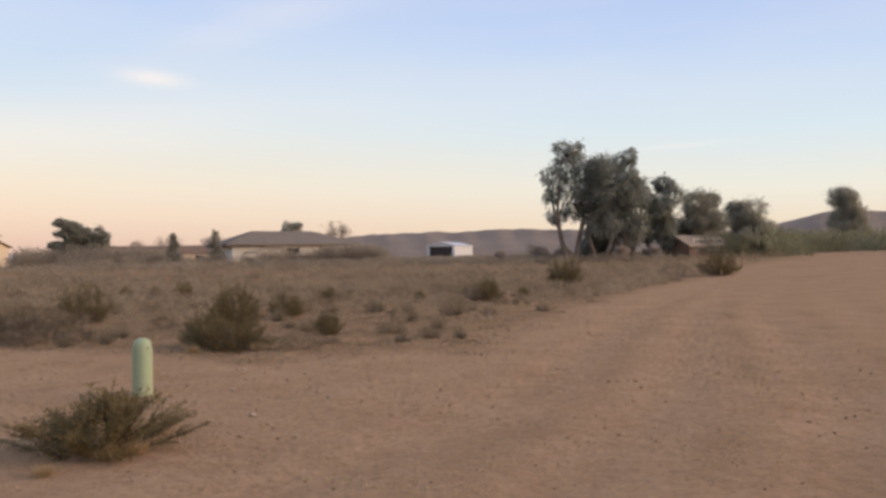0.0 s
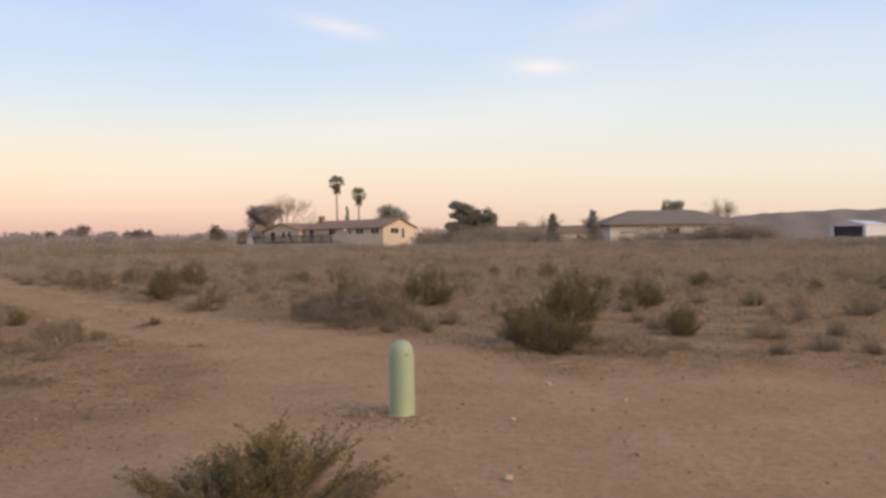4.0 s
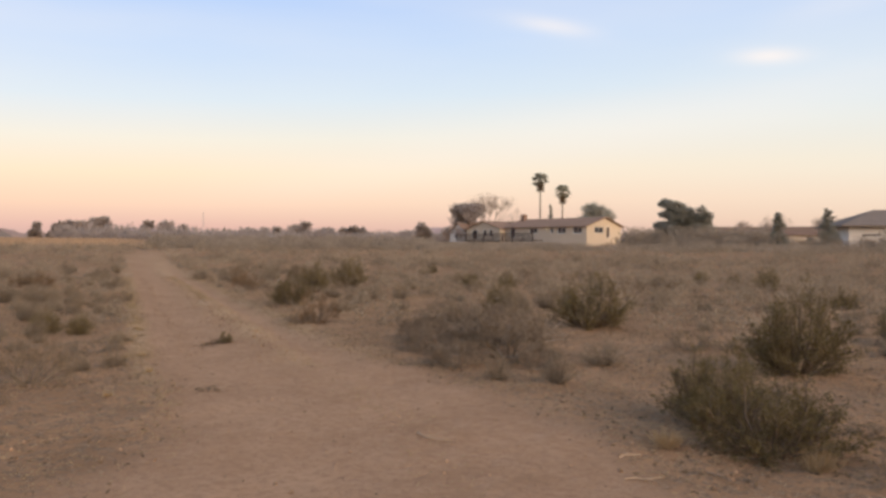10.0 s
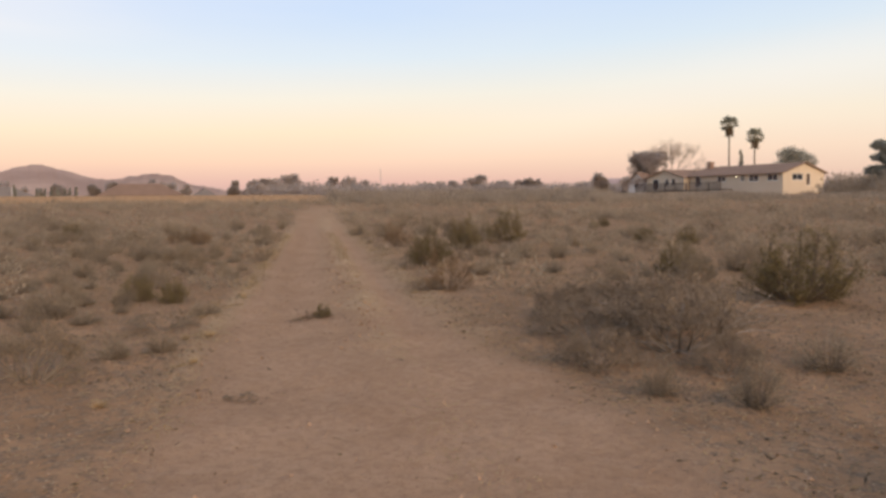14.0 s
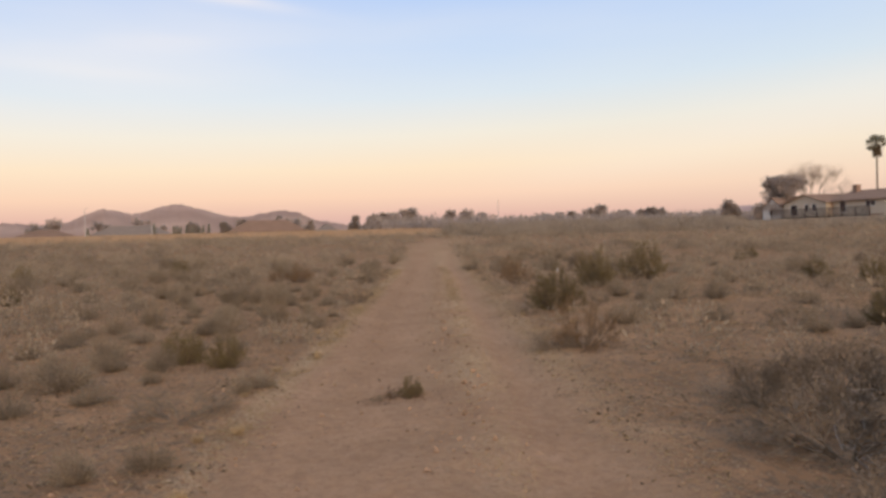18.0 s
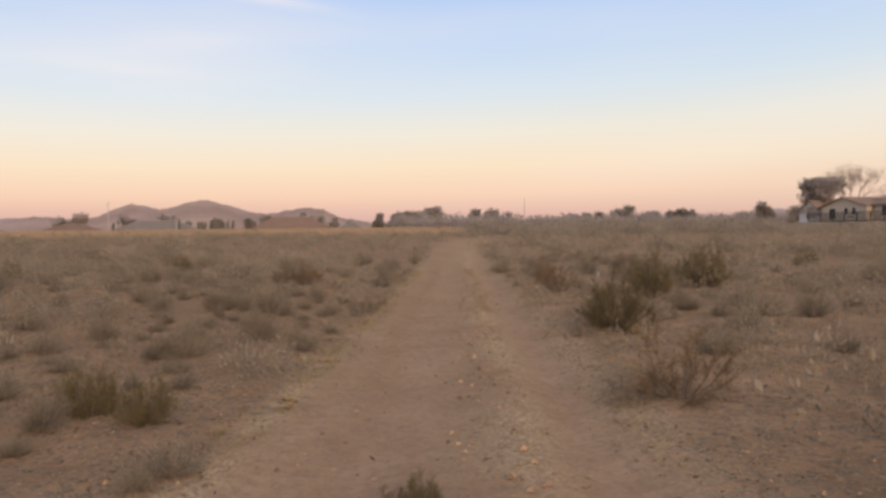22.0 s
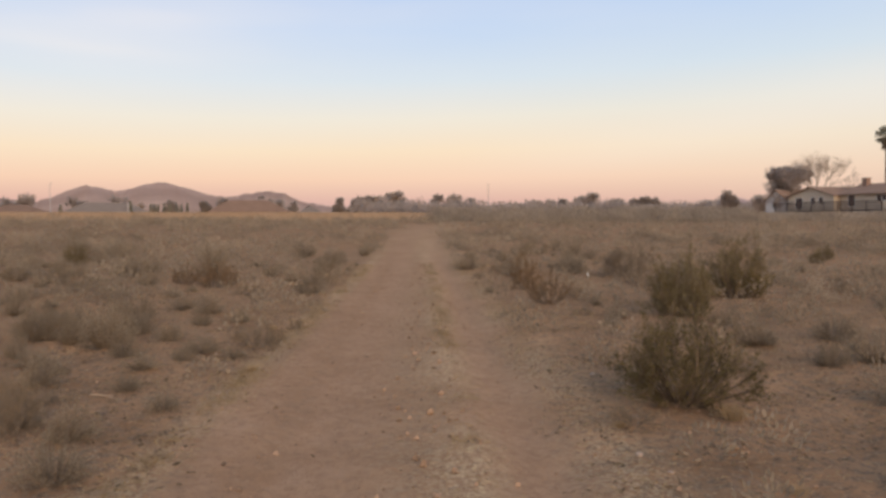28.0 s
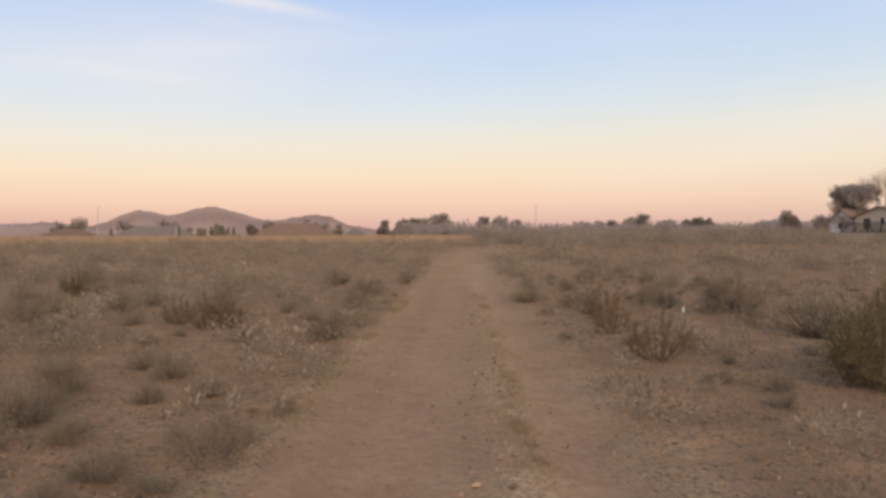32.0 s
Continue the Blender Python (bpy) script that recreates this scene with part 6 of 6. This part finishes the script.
def far_house(x, y, turn, w, d, wall_h, rise, wall_m, roof_m, label, gable=False):
    ob = empty("far_house", pose(x, y, ground_z(x, y), 0, 0, turn), label, "house", "houses beyond the field")
    b = Buf()
    hs = [("s", w * f, w * f + 1.6, 1.0, 2.1) for f in (0.15, 0.45, 0.75)]
    wall_ring(b, 0, w, 0, d, -0.6, wall_h, hs)
    r = Buf()
    if gable:
        gable_end(b, 0, d, -0.0, wall_h, rise, "x")
        gable_end(b, 0, d, w - 0.2, wall_h, rise, "x")
        gable_roof(r, 0, w, 0, d, wall_h, rise, "x")
    else:
        hip_roof(r, 0, w, 0, d, wall_h, rise, 0.7)
    part("wall", b.welded(), wall_m, ob)
    part("roof", r.welded(), roof_m, ob)
    for f in (0.15, 0.45, 0.75):
        window(ob, "s", w * f + 0.8, 0.04, 1.6, 1.0, 2.1)
    return ob


far_house(-311.7, 6.5, 89, 19, 14, 2.6, 2.7, M_GREYWALL, M_TANROOF, "low tan-roofed house beyond the dry field")
far_house(-310.0, -31.0, 91, 20, 12, 2.6, 2.4, M_GREYWALL, M_TANROOF, "low brown house behind a pale garden wall")
far_house(-303.3, 30.3, 84, 26.4, 12, 2.6, 3.4, M_GREYWALL, M_GREYROOF, "grey hip-roofed house beyond the dry field")
far_house(-287.1, 74.8, 75, 27, 13, 2.6, 4.2, M_GREYWALL, M_TANROOF, "long brown-roofed house beyond the dry field")
far_house(-275.0, 103.4, 71, 7.5, 8, 2.2, 2.6, M_GREYWALL, M_GREYROOF, "small grey-roofed house beside the brown roof")
far_house(-199.3, 155.6, 52, 7, 4, 2.0, 0.3, M_WHITE, M_STEEL, "low white shed among far brush", True)
far_house(-262, 190, 55, 16, 9, 2.6, 2.0, M_WHITE, M_TANROOF, "pale house among far trees")
far_house(-205, 196, 45, 12, 8, 2.6, 1.8, M_STUCCO, M_TANROOF, "tan house half hidden by brush")
far_house(-72, 192, 20, 30, 12, 2.6, 1.9, M_STUCCO, M_TANROOF, "long tan-roofed house behind the scrub", True)
far_house(29.6, 74.6, 24, 4.2, 3.2, 1.5, 0.8, M_BRICK, M_GREYWALL, "small brick hut with a pale roof under the pines", True)
for k, (x, y, h) in enumerate([(15.8, 83.5, 1.9), (18.9, 83.0, 1.7), (22.4, 73.0, 1.5), (25.6, 74.0, 1.3), (12.2, 86.0, 1.5)]):
    grow_tree("round_shrub", x, y, h, lobes_random(400 + k, 9, 0.15, 0.9, 0.5, 0.28, (0, 0), 0.4), M_BARK, M_OAK, "dark rounded shrub at the foot of the grove", "shrub", "shrubs at the grove", 0.06, 0.14, 260, 410 + k)

def garden_wall(x, y, turn, length, high):
    """A low pale wall with a coping."""
    ob = empty("garden_wall", pose(x, y, ground_z(x, y), 0, 0, turn), "low pale garden wall at the edge of the dry field", "wall", "garden walls")
    b = Buf()
    b.box((0, 0, -0.5), (length, 0.2, high))
    part("wall", b, M_WHITE, ob)
    b = Buf()
    b.box((-0.05, -0.06, high + 0.002), (length + 0.05, 0.26, high + 0.12))
    part("coping", b, M_TRIM, ob)
    return ob


garden_wall(-290.0, -19.0, 91, 13, 1.0)
garden_wall(-286.0, 4.5, 89, 7, 1.2)

# poles
def light_pole(x, y, H, r, label, lamp=True):
    ob = empty("street_pole", pose(x, y, ground_z(x, y)), label, "pole", "street poles")
    b = Buf()
    b.tube([(0, 0, -0.3), (0, 0, H * 0.5), (0, 0, H)], [r, r * 0.85, r * 0.7], 8)
    part("pole", b, M_POLE, ob)
    if lamp:
        b = Buf()
        b.tube([(0, 0, H - 0.1), (0.25, 0.15, H + 0.15), (0.6, 0.36, H + 0.2)], [0.05, 0.04, 0.03], 6)
        part("arm", b, M_POLE, ob)
        b = Buf()
        b.box((0.55, 0.28, H + 0.16), (0.95, 0.46, H + 0.25))
        part("lamp_head", b, M_POLE, ob)
    return ob


light_pole(-138.0, 95.1, 6.3, 0.09, "slim pale steel street pole beyond the scrub", False)
light_pole(-181.6, 20.9, 6.0, 0.085, "pale concrete street pole at the field edge")
light_pole(-238.3, 119.8, 6.0, 0.12, "slim street pole before far trees", False)
light_pole(-237.9, 120.7, 6.0, 0.12, "slim street pole before far trees", False)
light_pole(-289.5, 48.6, 5.6, 0.25, "pale pole beside the grey-roofed house", False)

# far trees
FT = "dark round tree beyond the dry field"
for k, (x, y, h, w) in enumerate([(-244.0, 106.4, 5.5, 0.18), (-242.4, 105.2, 3.2, 0.6), (-218.9, 101.9, 4.0, 0.8), (-253, 120.5, 7.1, 0.18), (-252.5, 123.6, 7.7, 0.25), (-250.8, 127.2, 8.5, 0.23), (-249.5, 130.0, 8.9, 0.23),
                                  (-248.0, 144.8, 8.2, 0.20), (-245.0, 150.0, 7.9, 0.42), (-246.9, 142.6, 6.8, 0.32), (-241.9, 155.2, 6.3, 0.35), (-210.7, 165.5, 4.9, 0.32), (-208.3, 168.5, 5.1, 0.38), (-217.3, 165.0, 4.8, 0.55),
                                  (-204.7, 173.0, 6.3, 0.30), (-202.5, 175.6, 7.2, 0.28), (-184.4, 180.7, 5.5, 0.24), (-186.5, 178.6, 5.2, 0.24), (-182.7, 182.5, 4.8, 0.5), (-193.8, 178.0, 4.8, 0.7), (-128.4, 151.1, 5.3, 0.12), (-127.6, 151.9, 4.0, 0.28), (-129.4, 163.2, 4.2, 0.4)]):
    grow_tree("broadleaf_tree", x, y, h + 0.1, lobes_random(200 + k, 22, 0.06, 0.97, w * 0.85, 0.12 + 0.24 * w, (0, 0), 0.4), M_BARK, M_OAK, FT, "tree", "trees beyond the field", 0.16, 0.45, 150, 300 + k)
for k, (x, y, h, w) in enumerate([(-334.0, -16.0, 11.5, 0.5), (-341.7, 19.0, 9.9, 0.34), (-336.7, 13.2, 7.6, 0.6), (-336.0, 36.3, 8.4, 0.55), (-334.7, 50.4, 9.4, 0.45), (-328.7, 57.8, 6.5, 0.25), (-327.0, 68.8, 7.7, 0.4), (-324.5, 81.9, 7.3, 0.32),
                                  (-323.0, 88.4, 8.2, 0.43), (-319.2, 102.7, 9.4, 0.35), (-320.1, 108.9, 8.4, 0.42), (-314.9, 114.0, 7.6, 0.28)]):
    grow_tree("broadleaf_tree", x, y, h + 0.1, lobes_random(240 + k, 14, 0.2, 0.97, w * 0.85, 0.10 + 0.18 * w, (0, 0), 0.4), M_BARK, M_OAK, "dark tree standing behind the far roofs", "tree", "trees behind the roofs", 0.22, 0.55, 150, 330 + k)
for k, (x, y, h) in enumerate([(-297.0, 28.6, 5.0), (-294.5, 49.9, 6.3), (-280.7, 54.5, 4.8), (-280.6, 55.6, 4.8), (-280.4, 56.7, 4.6), (-280.1, 58.6, 5.2), (-279.8, 60.5, 4.7), (-279.4, 62.5, 4.9), (-279.2, 64.0, 5.0), (-278.8, 65.7, 5.4)]):
    grow_tree("cypress_tree", x, y, h + 0.2, [(0, 0, 0.92, 0.04, 0.09), (0, 0, 0.76, 0.065, 0.12), (0, 0, 0.58, 0.085, 0.14), (0, 0, 0.40, 0.085, 0.14), (0, 0, 0.2, 0.08, 0.14)], M_BARK, M_PINE, "narrow dark cypress in a row before far houses", "tree", "row of cypresses", 0.1, 0.26, 420, 350 + k)
for k in range(11):
    x, y = -291.9 + k * 1.28, 188.5 + k * 1.9
    grow_tree("cypress_tree", x, y, 6.3 + 0.8 * math.sin(k * 2.3), [(0, 0, 0.86, 0.06, 0.13), (0, 0, 0.62, 0.11, 0.17), (0, 0, 0.4, 0.15, 0.2), (0, 0, 0.2, 0.16, 0.2)], M_BARK, M_PINE, "dark pointed cypress in a far windbreak", "tree", "far windbreak", 0.12, 0.4, 260, 370 + k)
scrub_mass("far_woods", 800, (215, 330, -66, -30), 5.2, M_OAK, "belt of far trees and brush along the plain", 26, quads=190, leaf=0.27, avoid=False, tall=3.9)
scrub_mass("hedge_brush", 160, (312, 360, -100, -64), 2.8, M_DARKSCRUB, "far brush between the roofs", 27, quads=110, leaf=0.28, avoid=False)
